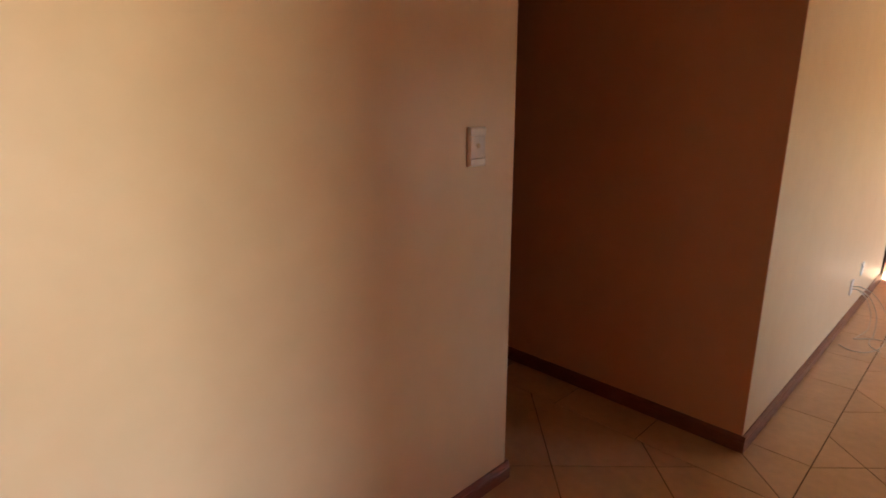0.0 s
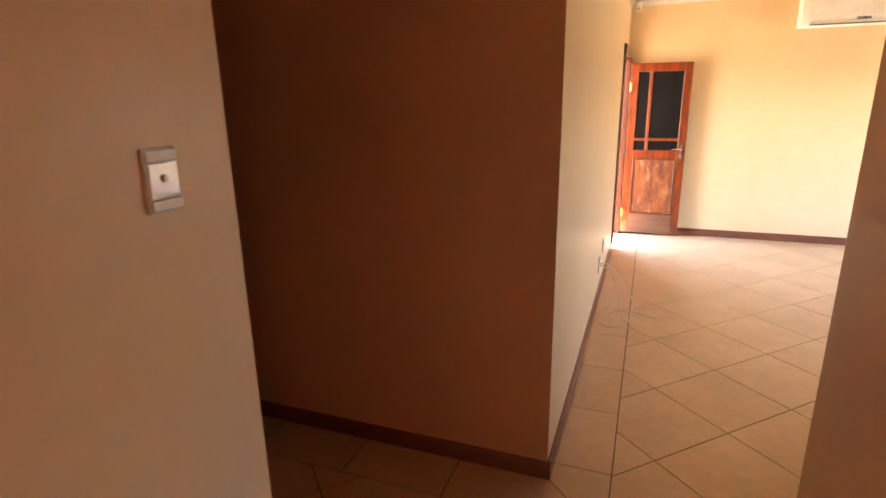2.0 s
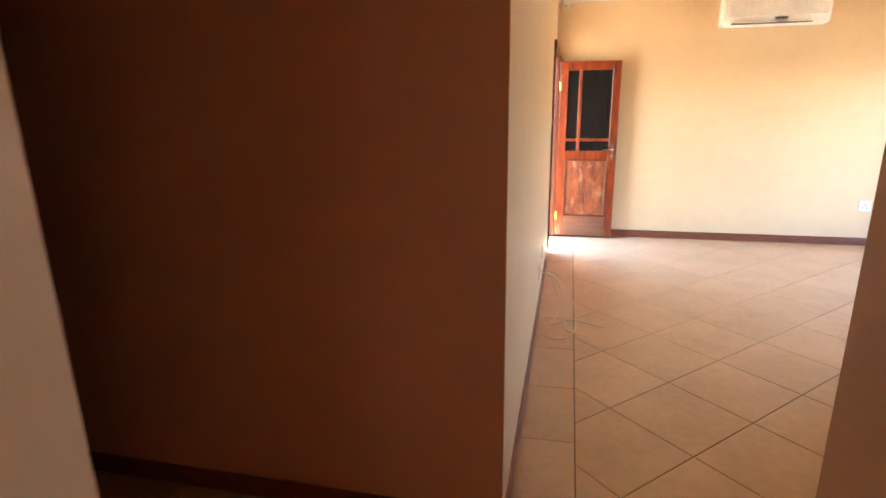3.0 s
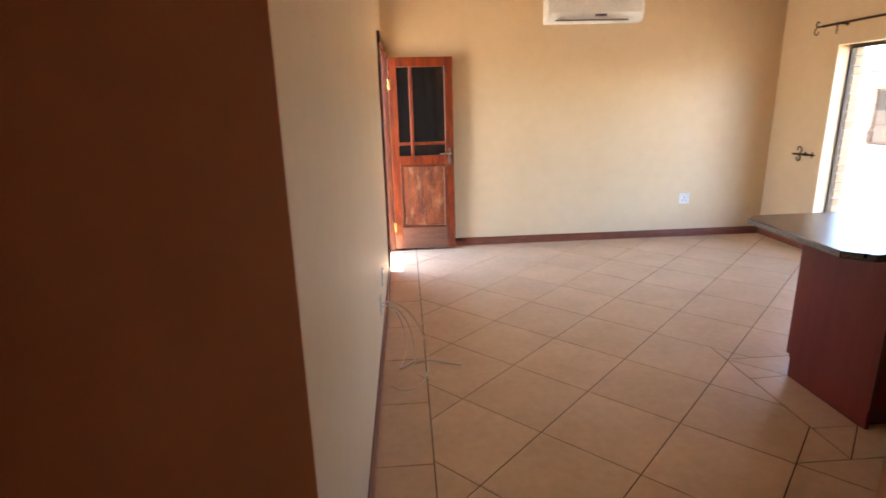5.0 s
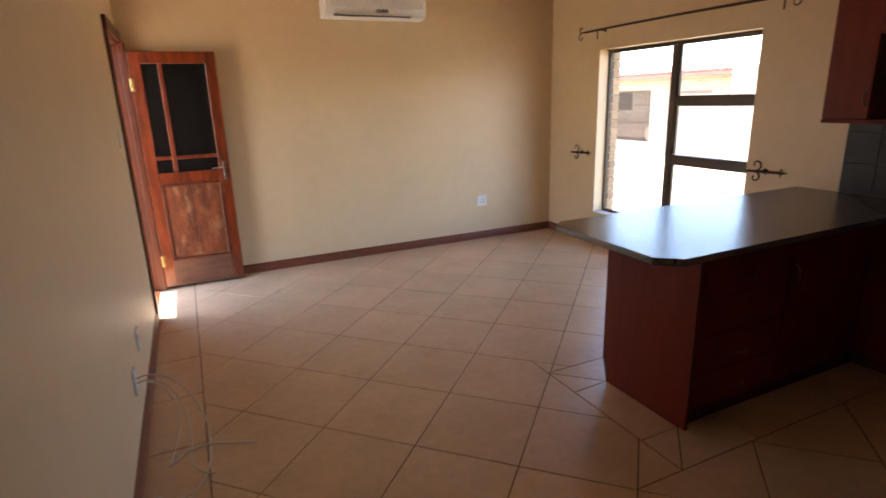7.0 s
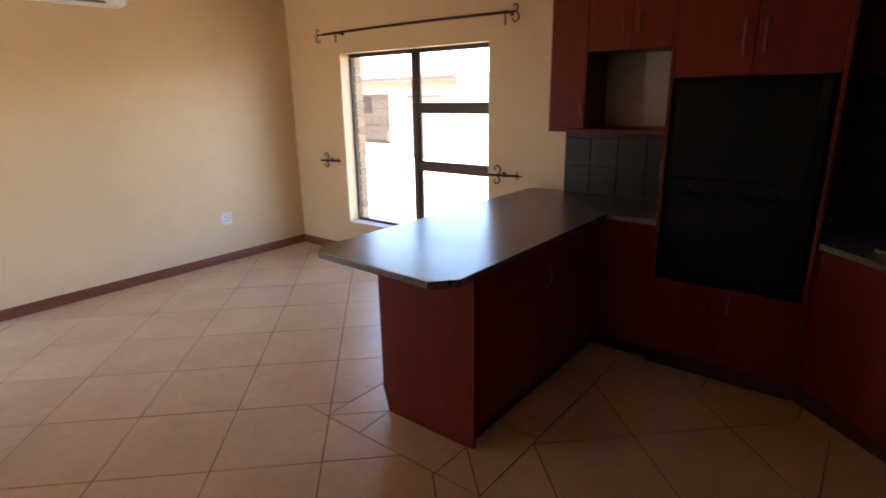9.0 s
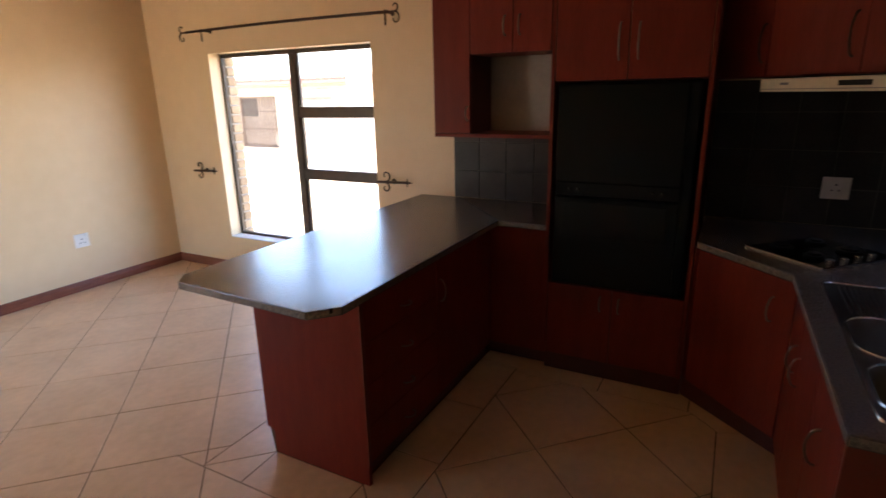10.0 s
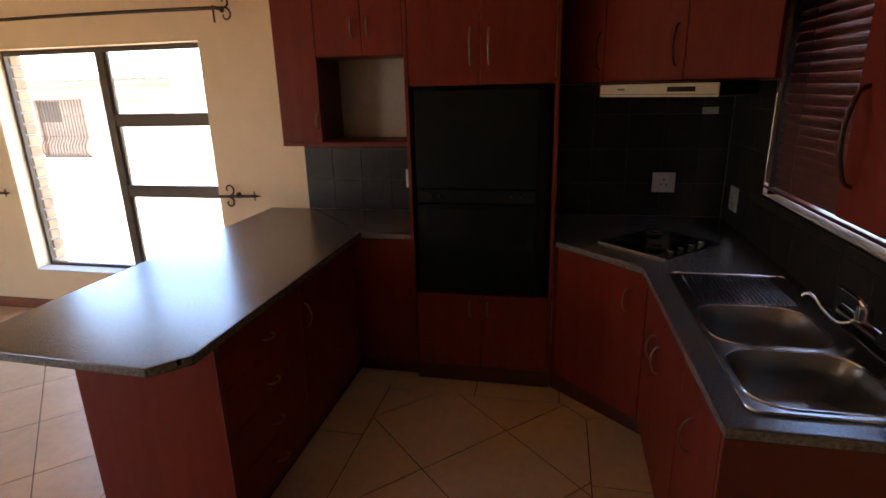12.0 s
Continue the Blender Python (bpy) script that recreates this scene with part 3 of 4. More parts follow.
    part("louvre", box(x0 + 0.08, x1 - 0.16, B - 0.206, B - 0.16, z0 + 0.012, z0 + 0.024, 0.003), GREY_PL, a, "dark louvre slot")
    part("louvre_blade", box(x0 + 0.08, x1 - 0.16, B - 0.214, B - 0.19, z0 + 0.028, z0 + 0.036, 0.003), WHITE_PL, a)
    part("display", box(x0 + 0.48, x0 + 0.60, B - 0.2125, B - 0.203, z0 + 0.05, z0 + 0.075, 0.002), GREY_PL, a, "small dark display window")
    part("indicator", disc(x0 + 0.55, B - 0.212, z0 + 0.0625, 0.008, 0.002, "-y", 12), BLUE_PL, a)
    return a


air_conditioner()


def plate_x(name, y0, y1, z0, z1, x, sgn, label, category, detail):
    """A plastic plate on a wall that runs along y; sgn is the way it faces."""
    cx = thing(name, x, (y0 + y1) / 2, (z0 + z1) / 2, label, category)
    s = sgn
    part("cover_plate", box(x, x + s * 0.009, y0, y1, z0, z1, 0.003, 2), WHITE_PL, cx)
    ym, zm = (y0 + y1) / 2, (z0 + z1) / 2
    if detail == "socket":
        for dy, dz, r in ((0, 0.018, 0.006), (0.016, -0.012, 0.005), (-0.016, -0.012, 0.005)):
            part("pin_hole", disc(x + s * 0.0085, ym + dy, zm + dz, r, 0.0012, "x" if s > 0 else "-x", 10), GREY_PL, cx)
        part("rocker", box(x + s * 0.008, x + s * 0.014, y0 + 0.012, y0 + 0.028, zm + 0.01, zm + 0.034, 0.002), WHITE_PL, cx)
    if detail == "switch":
        part("top_band", box(x + s * 0.008, x + s * 0.016, y0 + 0.004, y1 - 0.004, z1 - 0.030, z1 - 0.004, 0.003, 2), WHITE_PL, cx)
        part("bottom_band", box(x + s * 0.008, x + s * 0.016, y0 + 0.004, y1 - 0.004, z0 + 0.004, z0 + 0.030, 0.003, 2), WHITE_PL, cx)
        pad = part("rocker", box(x + s * 0.008, x + s * 0.013, y0 + 0.007, y1 - 0.007, z0 + 0.033, z1 - 0.033, 0.002, 2), GLOSS_PL, cx, "glossy centre pad")
        part("knob", disc(x + s * 0.012, ym, zm + 0.004, 0.009, 0.007, "x" if s > 0 else "-x", 18, 0.002), CREAM_PL, pad, "small cream round button", True)
    if detail == "rocker":
        part("rocker", box(x + s * 0.008, x + s * 0.015, ym - 0.012, ym + 0.012, zm - 0.02, zm + 0.02, 0.002), WHITE_PL, cx)
    return cx


plate_x("light_switch", -1.276, -1.184, 1.458, 1.602, XS, 1, "white light switch plate with a round centre knob", "switch", "switch")
plate_x("cable_outlet", 2.355, 2.445, 0.25, 0.37, 0, 1, "white wall outlet with pale cables coming out", "outlet", "")
plate_x("wall_socket", 2.72, 2.82, 0.33, 0.44, 0, 1, "white wall socket above the skirting board", "socket", "socket")
plate_x("light_switch", 3.74, 3.81, 1.34, 1.46, 0, 1, "narrow white light switch beside the door", "switch", "rocker")


def back_socket():
    x0, x1, z0, z1 = 3.312, 3.435, 0.385, 0.505
    s = thing("wall_socket", (x0 + x1) / 2, B, z0, "white square wall socket low on the cream wall", "socket")
    part("cover_plate", box(x0, x1, B - 0.009, B, z0, z1, 0.003, 2), WHITE_PL, s)
    xm, zm = (x0 + x1) / 2, (z0 + z1) / 2
    for dx, dz, r in ((0, 0.012, 0.007), (0.018, -0.02, 0.006), (-0.018, -0.02, 0.006)):
        part("pin_hole", disc(xm + dx, B - 0.0085, zm + dz, r, 0.0012, "-y", 10), GREY_PL, s)
    part("rocker", box(x1 - 0.035, x1 - 0.014, B - 0.015, B - 0.008, z1 - 0.04, z1 - 0.014, 0.002), WHITE_PL, s)


back_socket()


def motion_sensor():
    s = thing("alarm_sensor", 0.085, B, 2.6, "small white alarm sensor in the wall corner", "sensor")
    part("housing", box(0.055, 0.115, B - 0.045, B, 2.60, 2.70, 0.010, 3), WHITE_PL, s, smooth=True)
    part("lens", box(0.064, 0.106, B - 0.050, B - 0.044, 2.612, 2.645, 0.002), CREAM_PL, s)


motion_sensor()


def spiral(c, r0, r1, a0, turns, plane_x, n=18):
    out = []
    for i in range(n + 1):
        t = i / n
        r = r0 + (r1 - r0) * t
        a = radians(a0) + turns * 2 * math.pi * t
        out.append((plane_x, c[0] + r * math.cos(a), c[1] + r * math.sin(a)))
    return out


def curtain_rod():
    x, z = W - 0.10, 2.185
    y0, y1 = 2.20, 4.30
    c = thing("curtain_rod", x, (y0 + y1) / 2, z, "dark wrought-iron curtain rod with scrolled ends", "curtain rod")
    part("pole", tube([(x, y0 + (y1 - y0) * i / 8, z + 0.008 * math.sin(math.pi * i / 8)) for i in range(9)], 0.011, 12), IRON, c, smooth=True)
    for ya, s in ((y1, 1), (y0, -1)):
        f = tube([(x, ya, z), (x, ya + s * 0.05, z)], 0.007, 8)
        tube(spiral((ya + s * 0.055, z + 0.032), 0.032, 0.010, -90, s * 0.75, x), 0.006, 8, bm=f, taper=0.7)
        tube(spiral((ya + s * 0.055, z - 0.045), 0.045, 0.012, 90, -s * 0.8, x), 0.006, 8, bm=f, taper=0.7)
        part("scroll_finial", f, IRON, c, smooth=True)
    for yb in (4.11, 2.225):
        b = tube([(W - 0.001, yb, z), (x, yb, z)], 0.006, 8)
        disc(W - 0.001, yb, z, 0.016, 0.005, "-x", 12, bm=b)
        tube([(x, yb, z + 0.016), (x, yb, z - 0.085)], 0.006, 8, bm=b)
        part("bracket", b, IRON, c, smooth=True)
    return c


curtain_rod()


def holdback(y0, s, z):
    """A wrought-iron curtain holdback; y0 is at the scroll, s the way the arm runs."""
    x = W - 0.045
    h = thing("curtain_holdback", W, y0, z, "dark wrought-iron curtain holdback with scrolls beside the window", "holdback", "curtain holdbacks")
    part("arm", tube([(x, y0 - s * 0.07, z - 0.004), (x, y0 + s * 0.10, z), (x, y0 + s * 0.20, z + 0.003)], 0.010, 10), IRON, h, smooth=True)
    part("scroll", tube(spiral((y0 + s * 0.012, z + 0.048), 0.045, 0.012, -100, s * 0.85, x), 0.007, 8, taper=0.7), IRON, h, smooth=True)
    part("scroll", tube(spiral((y0 + s * 0.008, z - 0.045), 0.040, 0.012, 100, -s * 0.85, x), 0.007, 8, taper=0.7), IRON, h, smooth=True)
    tip = disc(0, 0, 0, 0.012, 0.05, "z", 8, r2=0.002)
    moved(tip, Matrix.Translation((x, y0 + s * 0.20, z + 0.003)) @ Matrix.Rotation(-s * math.pi / 2, 4, "X"))
    for e in (1, -1):
        tip2 = disc(0, 0, 0, 0.008, 0.035, "z", 6, r2=0.002)
        moved(tip2, Matrix.Translation((x, y0 + s * 0.205, z + 0.003)) @ Matrix.Rotation(0 if e > 0 else math.pi, 4, "X"))
        join(tip, tip2)
    part("leaf_tip", tip, IRON, h)
    part("wall_stay", tube([(W - 0.001, y0 + s * 0.06, z), (x, y0 + s * 0.06, z)], 0.008, 8), IRON, h)
    part("rose", disc(W - 0.001, y0 + s * 0.06, z, 0.022, 0.006, "-x", 16, 0.002), IRON, h)


holdback(2.335, -1, 0.982)
holdback(4.455, -1, 0.972)


def cables():
    sets = [
        [(0.008, 2.41, 0.315), (0.06, 2.43, 0.315), (0.15, 2.44, 0.27), (0.235, 2.40, 0.17), (0.29, 2.28, 0.06), (0.293, 2.15, 0.012), (0.283, 2.02, 0.006), (0.255, 1.91, 0.005), (0.20, 1.835, 0.005), (0.128, 1.828, 0.005), (0.064, 1.884, 0.006)],
        [(0.008, 2.40, 0.295), (0.05, 2.42, 0.292), (0.13, 2.44, 0.235), (0.195, 2.38, 0.12), (0.213, 2.24, 0.02), (0.207, 2.12, 0.005), (0.222, 2.02, 0.005), (0.262, 1.95, 0.010), (0.298, 1.925, 0.008)],
        [(0.115, 2.081, 0.005), (0.15, 2.11, 0.006), (0.195, 2.15, 0.008), (0.285, 2.155, 0.018), (0.38, 2.13, 0.010), (0.494, 2.09, 0.006)],
        [(0.05, 2.425, 0.285), (0.10, 2.50, 0.21), (0.14, 2.55, 0.08), (0.157, 2.43, 0.008), (0.150, 2.28, 0.005), (0.118, 2.085, 0.005)],
    ]
    for i, pts in enumerate(sets):
        solid("cable", tube(smooth_line(pts, 7), (0.0042, 0.0042, 0.0050, 0.0032)[i], 7), CABLE, "loose pale cable trailing from the wall outlet onto tiles", "cable", group="loose cables", smooth=True)


cables()

# ---- kitchen ----


def slab(name, poly, label, edge, holes=()):
    """A worktop: the slab and the worn band, paled for the light there, along its open edges, given as a run of
    corners.
    """
    w = thing(name, poly[0][0], poly[0][1], TOP, label, "worktop")
    part("slab", prism(poly, TOP - 0.034, TOP, 0.004, holes=holes), TOP_M, w)
    for (ax, ay), (bx, by) in zip(edge, edge[1:]):
        d = Vector((bx - ax, by - ay, 0)).normalized()
        n = Vector((d.y, -d.x, 0)) * 0.0012
        bm = bmesh.new()
        a, b = Vector((ax, ay, 0)) + d * 0.005, Vector((bx, by, 0)) - d * 0.005
        v = [bm.verts.new(p + o + Vector((0, 0, z))) for z in (TOP - 0.029, TOP - 0.006) for p, o in ((a, n), (b, n), (b, -n), (a, -n))]
        for f in ((0, 1, 2, 3), (4, 5, 6, 7), (0, 1, 5, 4), (1, 2, 6, 5), (2, 3, 7, 6), (3, 0, 4, 7)):
            bm.faces.new([v[k] for k in f])
        part("edge_band", bm, TOP_EDGE, w, "worn edge band, pale grey for the light on it")
    return w


PEN_X = 2.375
pen = slab("worktop", [(W - 0.002, 2.03), (2.235, 2.03), (2.16, 1.965), (2.135, 1.25), (2.232, 1.162), (3.715, 1.162), (3.715, 0.862), (W - 0.002, 0.862)], "dark speckled breakfast counter worktop with clipped corners",
             [(2.235, 2.03), (2.16, 1.965), (2.135, 1.25), (2.232, 1.162), (3.715, 1.162), (3.715, 0.862)])
part("joint_strip", prism([(3.715, 1.160), (3.722, 1.158), (4.30, 1.70), (4.296, 1.706)], TOP - 0.001, TOP + 0.0006), BLACK, pen, "thin dark mitre joint")
part("chip", prism([(2.196, 1.192), (2.206, 1.184), (2.216, 1.199), (2.209, 1.204)], TOP - 0.020, TOP + 0.0008), BLACK, pen, "small dark chip in the edge")
SINK = (2.182, 3.232, -0.835, -0.386)
slab("worktop", [(W - 0.002, 0.078), (3.672, 0.078), (3.293, -0.302), (2.118, -0.322), (2.118, YS + 0.002), (W - 0.002, YS + 0.002)], "dark speckled worktop with the sink and hob set in",
     [(3.672, 0.078), (3.293, -0.302), (2.118, -0.322), (2.118, YS + 0.002)], [rounded(SINK[0] + 0.02, SINK[1] - 0.02, SINK[2] + 0.02, SINK[3] - 0.02, 0.02)])


def front_y(name, parent, x0, x1, z0, z1, y, s, handle=None, label=""):
    """A door or drawer front in a plane of constant y; s is the way it faces."""
    d = part(name, box(x0 + 0.0015, x1 - 0.0015, y - s * 0.018, y, z0 + 0.0015, z1 - 0.0015, 0.0015), RED, parent, label)
    if handle:
        a, b = handle
        part("handle", arc_handle((a[0], y, a[1]), (b[0], y, b[1]), (0, s, 0)), SATIN, d, "bowed satin metal handle", True)
    return d


def front_x(name, parent, y0, y1, z0, z1, x, handle=None, label=""):
    d = part(name, box(x, x + 0.018, y0 + 0.0015, y1 - 0.0015, z0 + 0.0015, z1 - 0.0015, 0.0015), RED, parent, label)
    if handle:
        a, b = handle
        part("handle", arc_handle((x, a[0], a[1]), (x, b[0], b[1]), (-1, 0, 0)), SATIN, d, "bowed satin metal handle", True)
    return d


def peninsula():
    yf, zt = 1.20, TOP - 0.035
    yk = 1.785
    # drawer unit
    u = thing("drawer_unit", 2.7, 1.5, 0, "cherry-red base unit with four drawers under the counter", "cabinet")
    part("end_panel", moved(prism([(yf + 0.001, 0.001), (yk - 0.04, 0.001), (yk - 0.04, 0.13), (yk, 0.13), (yk, zt), (yf + 0.001, zt)], PEN_X, PEN_X + 0.02), Matrix(((0, 0, 1, 0), (1, 0, 0, 0), (0, 1, 0, 0), (0, 0, 0, 1)))), RED, u)
    part("edging", box(PEN_X - 0.001, PEN_X + 0.021, yf - 0.004, yf + 0.001, 0.10, zt, 0.001), EDGE, u, "dark edging strip")
    part("body", box(PEN_X + 0.0205, 3.008, yf + 0.019, yk, 0.10, zt), RED, u)
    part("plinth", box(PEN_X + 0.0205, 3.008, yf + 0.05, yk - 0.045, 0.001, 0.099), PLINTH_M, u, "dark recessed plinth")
    zs = [0.105, 0.285, 0.475, 0.665, zt - 0.004]
    for i, (a, b) in enumerate(zip(zs, zs[1:])):
        zh = (0.17, 0.352, 0.538, 0.735)[i]
        front_y("drawer", u, PEN_X + 0.024, 3.008, a, b, yf, -1, ((2.675, zh), (2.745, zh)))
    v = thing("base_cabinet", 3.35, 1.5, 0, "cherry-red base cabinet with one door under the counter", "cabinet")
    part("body", box(3.010, 3.70, yf + 0.019, yk, 0.10, zt), RED, v)
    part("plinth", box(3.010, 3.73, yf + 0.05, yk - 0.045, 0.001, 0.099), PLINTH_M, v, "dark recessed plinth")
    front_y("door", v, 3.010, 3.69, 0.105, zt - 0.004, yf, -1, ((3.05, 0.62), (3.05, 0.74)))
    w = thing("corner_base_cabinet", 4.0, 1.2, 0, "cherry-red corner base cabinet beside the tall oven unit", "cabinet")
    part("body", box(3.752, W - 0.001, 0.865, yk, 0.10, zt), RED, w)
    part("corner_panel", box(3.734, 3.751, 0.865, yf + 0.018, 0.10, zt, 0.001), RED, w)
    part("plinth", box(3.79, W - 0.001, 0.865, yf + 0.05, 0.001, 0.099), PLINTH_M, w, "dark recessed plinth")


peninsula()


def tall_unit():
    y0, y1 = 0.088, 0.860
    zt = 2.36
    t = thing("oven_housing_unit", 4.0, 0.47, 0, "tall cherry-red unit housing a black built-in oven", "cabinet")
    part("side_panel", box(OX - 0.004, W - 0.001, y0, y0 + 0.02, 0.122, zt, 0.002), RED, t)
    part("side_panel", box(OX - 0.004, W - 0.001, y1 - 0.02, y1, 0.122, zt, 0.002), RED, t)
    part("shelf", box(OX + 0.019, W - 0.001, y0 + 0.021, y1 - 0.021, 0.545, 0.57), RED, t)
    part("shelf", box(OX + 0.019, W - 0.001, y0 + 0.021, y1 - 0.021, 1.685, 1.71), RED, t)
    part("top_panel", box(OX, W - 0.001, y0 + 0.021, y1 - 0.021, zt - 0.02, zt), RED, t)
    part("back_panel", box(W - 0.03, W - 0.001, y0 + 0.021, y1 - 0.021, 0.12, 1.684), BLACK, t)
    part("plinth", box(OX + 0.05, W - 0.001, y0, y1, 0.001, 0.12), PLINTH_M, t, "dark recessed plinth")
    ym = 0.475
    front_x("door", t, y0 + 0.021, ym, 0.125, 0.572, OX, ((0.435, 0.44), (0.435, 0.53)))
    front_x("door", t, ym, y1 - 0.021, 0.125, 0.572, OX, ((0.535, 0.44), (0.535, 0.53)))
    front_x("door", t, y0 + 0.021, ym, 1.680, zt - 0.022, OX, ((0.430, 1.775), (0.430, 1.945)))
    front_x("door", t, ym, y1 - 0.021, 1.680, zt - 0.022, OX, ((0.521, 1.775), (0.521, 1.950)))
    o = thing("built_in_oven", OX, 0.475, 0.575, "black glass built-in double oven in the tall unit", "oven")
    ya, yb = 0.132, 0.818
    part("body", box(OX + 0.022, W - 0.05, ya, yb, 0.575, 1.672), BLACK, o)
    part("upper_door", box(OX - 0.012, OX + 0.021, ya + 0.05, yb - 0.004, 1.165, 1.664, 0.004, 2), BLACK_GLASS, o, "black glass oven door")
    cp = part("control_panel", box(OX - 0.010, OX + 0.021, ya + 0.05, yb - 0.004, 1.085, 1.160, 0.003), BLACK_GLASS, o, "black control strip")
    for y in (0.735, 0.69, 0.31, 0.265):
        kb = part("knob", disc(OX - 0.010, y, 1.122, 0.014, 0.016, "-x", 18, 0.003), BLACK, cp, smooth=True)
        part("pointer", box(OX - 0.0275, OX - 0.0255, y - 0.0015, y + 0.0015, 1.122, 1.134), SATIN, kb)
    lower = part("lower_door", box(OX - 0.012, OX + 0.021, ya + 0.05, yb - 0.004, 0.585, 1.080, 0.004, 2), BLACK, o, "black oven door")
    part("door_glass", box(OX - 0.0145, OX - 0.0115, ya + 0.10, yb - 0.055, 0.865, 1.055, 0.001), BLACK_GLASS, lower, "dark glass window")
    part("side_trim", box(OX - 0.006, OX + 0.021, ya + 0.002, ya + 0.047, 0.580, 1.668, 0.002), BLACK, o)
    part("side_bar", box(OX - 0.020, OX - 0.0065, ya + 0.040, ya + 0.047, 0.93, 1.62, 0.002), BLACK, o)


tall_unit()


def niche_unit():
    y0, y1, z0, z1 = 0.862, 1.565, 1.385, 2.36
    yn, zn0, zn1 = 1.330, 1.408, 1.838
    u = thing("wall_cabinet", 4.0, 1.2, z0, "cherry-red wall cabinet with an open microwave niche", "cabinet")
    xb = W - 0.001
    part("bottom", box(OX, xb, y0, y1, z0, z0 + 0.02, 0.001), RED, u)
    part("niche_top", box(OX + 0.019, xb, y0, yn + 0.018, zn1, zn1 + 0.018), RED, u)
    part("divider", box(OX + 0.019, xb, yn, yn + 0.018, z0 + 0.021, zn1 - 0.001), PLINTH_M, u)
    part("side_panel", box(OX + 0.019, xb, y1 - 0.018, y1, z0 + 0.021, z1, 0.001), RED, u)
    part("side_panel", box(OX + 0.019, xb - 0.02, y0, y0 + 0.003, z0 + 0.021, zn1 - 0.001), NICHE, u)
    part("top_panel", box(OX, xb, y0, y1 - 0.019, z1 - 0.02, z1), RED, u)
    part("niche_back", box(OX + 0.30, OX + 0.306, y0 + 0.004, yn - 0.001, z0 + 0.021, zn1 - 0.001), NICHE, u, "pale niche back board")
    front_x("door", u, yn, y1, z0 + 0.021, z1 - 0.021, OX, ((1.345, 1.48), (1.345, 1.56)), "narrow cherry-red cabinet door")
    front_x("door", u, 1.078, yn, zn1 - 0.001, z1 - 0.021, OX, ((1.122, 1.925), (1.122, 2.025)))
    front_x("door", u, y0, 1.078, zn1 - 0.001, z1 - 0.021, OX, ((1.037, 1.925), (1.037, 2.025)))

niche_unit()

D1 = Vector((-1, -1, 0)).normalized()      # along the angled corner, away from the oven
DN = Vector((-1, 1, 0)).normalized()       # out of the angled corner


def diag(o, s0, s1, d0, d1, z0, z1, bevel=0.0):
    """A box set along the angled corner, from the point o."""
    m = Matrix(((D1.x, DN.x, 0, o[0]), (D1.y, DN.y, 0, o[1]), (0, 0, 1, 0), (0, 0, 0, 1)))
    return moved(box(s0, s1, d0, d1, z0, z1, bevel), m)


def diag_handle(o, s, d, z0, z1):
    p = Vector((o[0], o[1], 0)) + D1 * s + DN * d
    return arc_handle((p.x, p.y, z0), (p.x, p.y, z1), DN)


def corner_units():
    zt = TOP - 0.035
    o = (3.675, 0.060)
    c = thing("corner_base_cabinet", 3.8, -0.3, 0, "cherry-red angled corner base cabinet under the hob", "cabinet")
    part("body", prism([(W - 0.001, 0.086), (3.715, 0.086), (3.712, 0.055), (3.345, -0.315), (3.345, YS + 0.001), (W - 0.001, YS + 0.001)], 0.135, zt), RED, c)
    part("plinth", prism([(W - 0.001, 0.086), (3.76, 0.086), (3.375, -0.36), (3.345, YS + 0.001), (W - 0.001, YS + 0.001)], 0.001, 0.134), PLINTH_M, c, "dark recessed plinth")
    d = part("door", diag(o, 0.0, 0.545, -0.012, 0.006, 0.14, zt - 0.004, 0.0015), RED, c)
    part("handle", diag_handle(o, 0.445, 0.006, 0.66, 0.775), SATIN, d, "bowed satin metal handle", True)
    # sink run
    yf = -0.325
    s = thing("sink_cabinet", 2.95, -0.6, 0, "cherry-red double-door base cabinet under the sink", "cabinet")
    part("body", box(2.56, 3.343, YS + 0.001, yf - 0.019, 0.135, 0.70), RED, s)
    part("rail", box(2.56, 3.343, yf - 0.06, yf - 0.019, 0.701, zt), RED, s)
    part("plinth", box(2.56, 3.343, YS + 0.001, yf - 0.06, 0.001, 0.134), PLINTH_M, s, "dark recessed plinth")
    front_y("door", s, 2.985, 3.284, 0.14, zt - 0.004, yf, 1, ((3.045, 0.585), (3.045, 0.70)))
    front_y("door", s, 2.56, 2.985, 0.14, zt - 0.004, yf, 1, ((2.93, 0.585), (2.93, 0.70)))
    e = thing("base_cabinet", 2.35, -0.6, 0, "cherry-red end base cabinet beside the sink", "cabinet")
    part("end_panel", box(2.132, 2.15, YS + 0.001, yf, 0.001, zt, 0.002), EDGE, e, "dark red end panel")
    part("body", box(2.151, 2.558, YS + 0.001, yf - 0.019, 0.135, 0.70), RED, e)
    part("rail", box(2.151, 2.558, yf - 0.06, yf - 0.019, 0.701, zt), RED, e)
    part("plinth", box(2.151, 2.558, YS + 0.001, yf - 0.06, 0.001, 0.134), PLINTH_M, e, "dark recessed plinth")
    front_y("door", e, 2.153, 2.558, 0.14, zt - 0.004, yf, 1, ((2.40, 0.62), (2.40, 0.735)))
    # angled wall cabinet over the hood
    zb, z2 = 1.677, 2.36
    w = thing("wall_cabinet", 3.9, -0.5, zb, "cherry-red angled corner wall cabinet above the hood", "cabinet")
    part("body", prism([(W - 0.001, 0.086), (4.045, 0.086), (3.255, -0.715), (3.70, YS + 0.001), (W - 0.001, YS + 0.001)], zb, z2), RED, w)
    q = (4.032, 0.082)
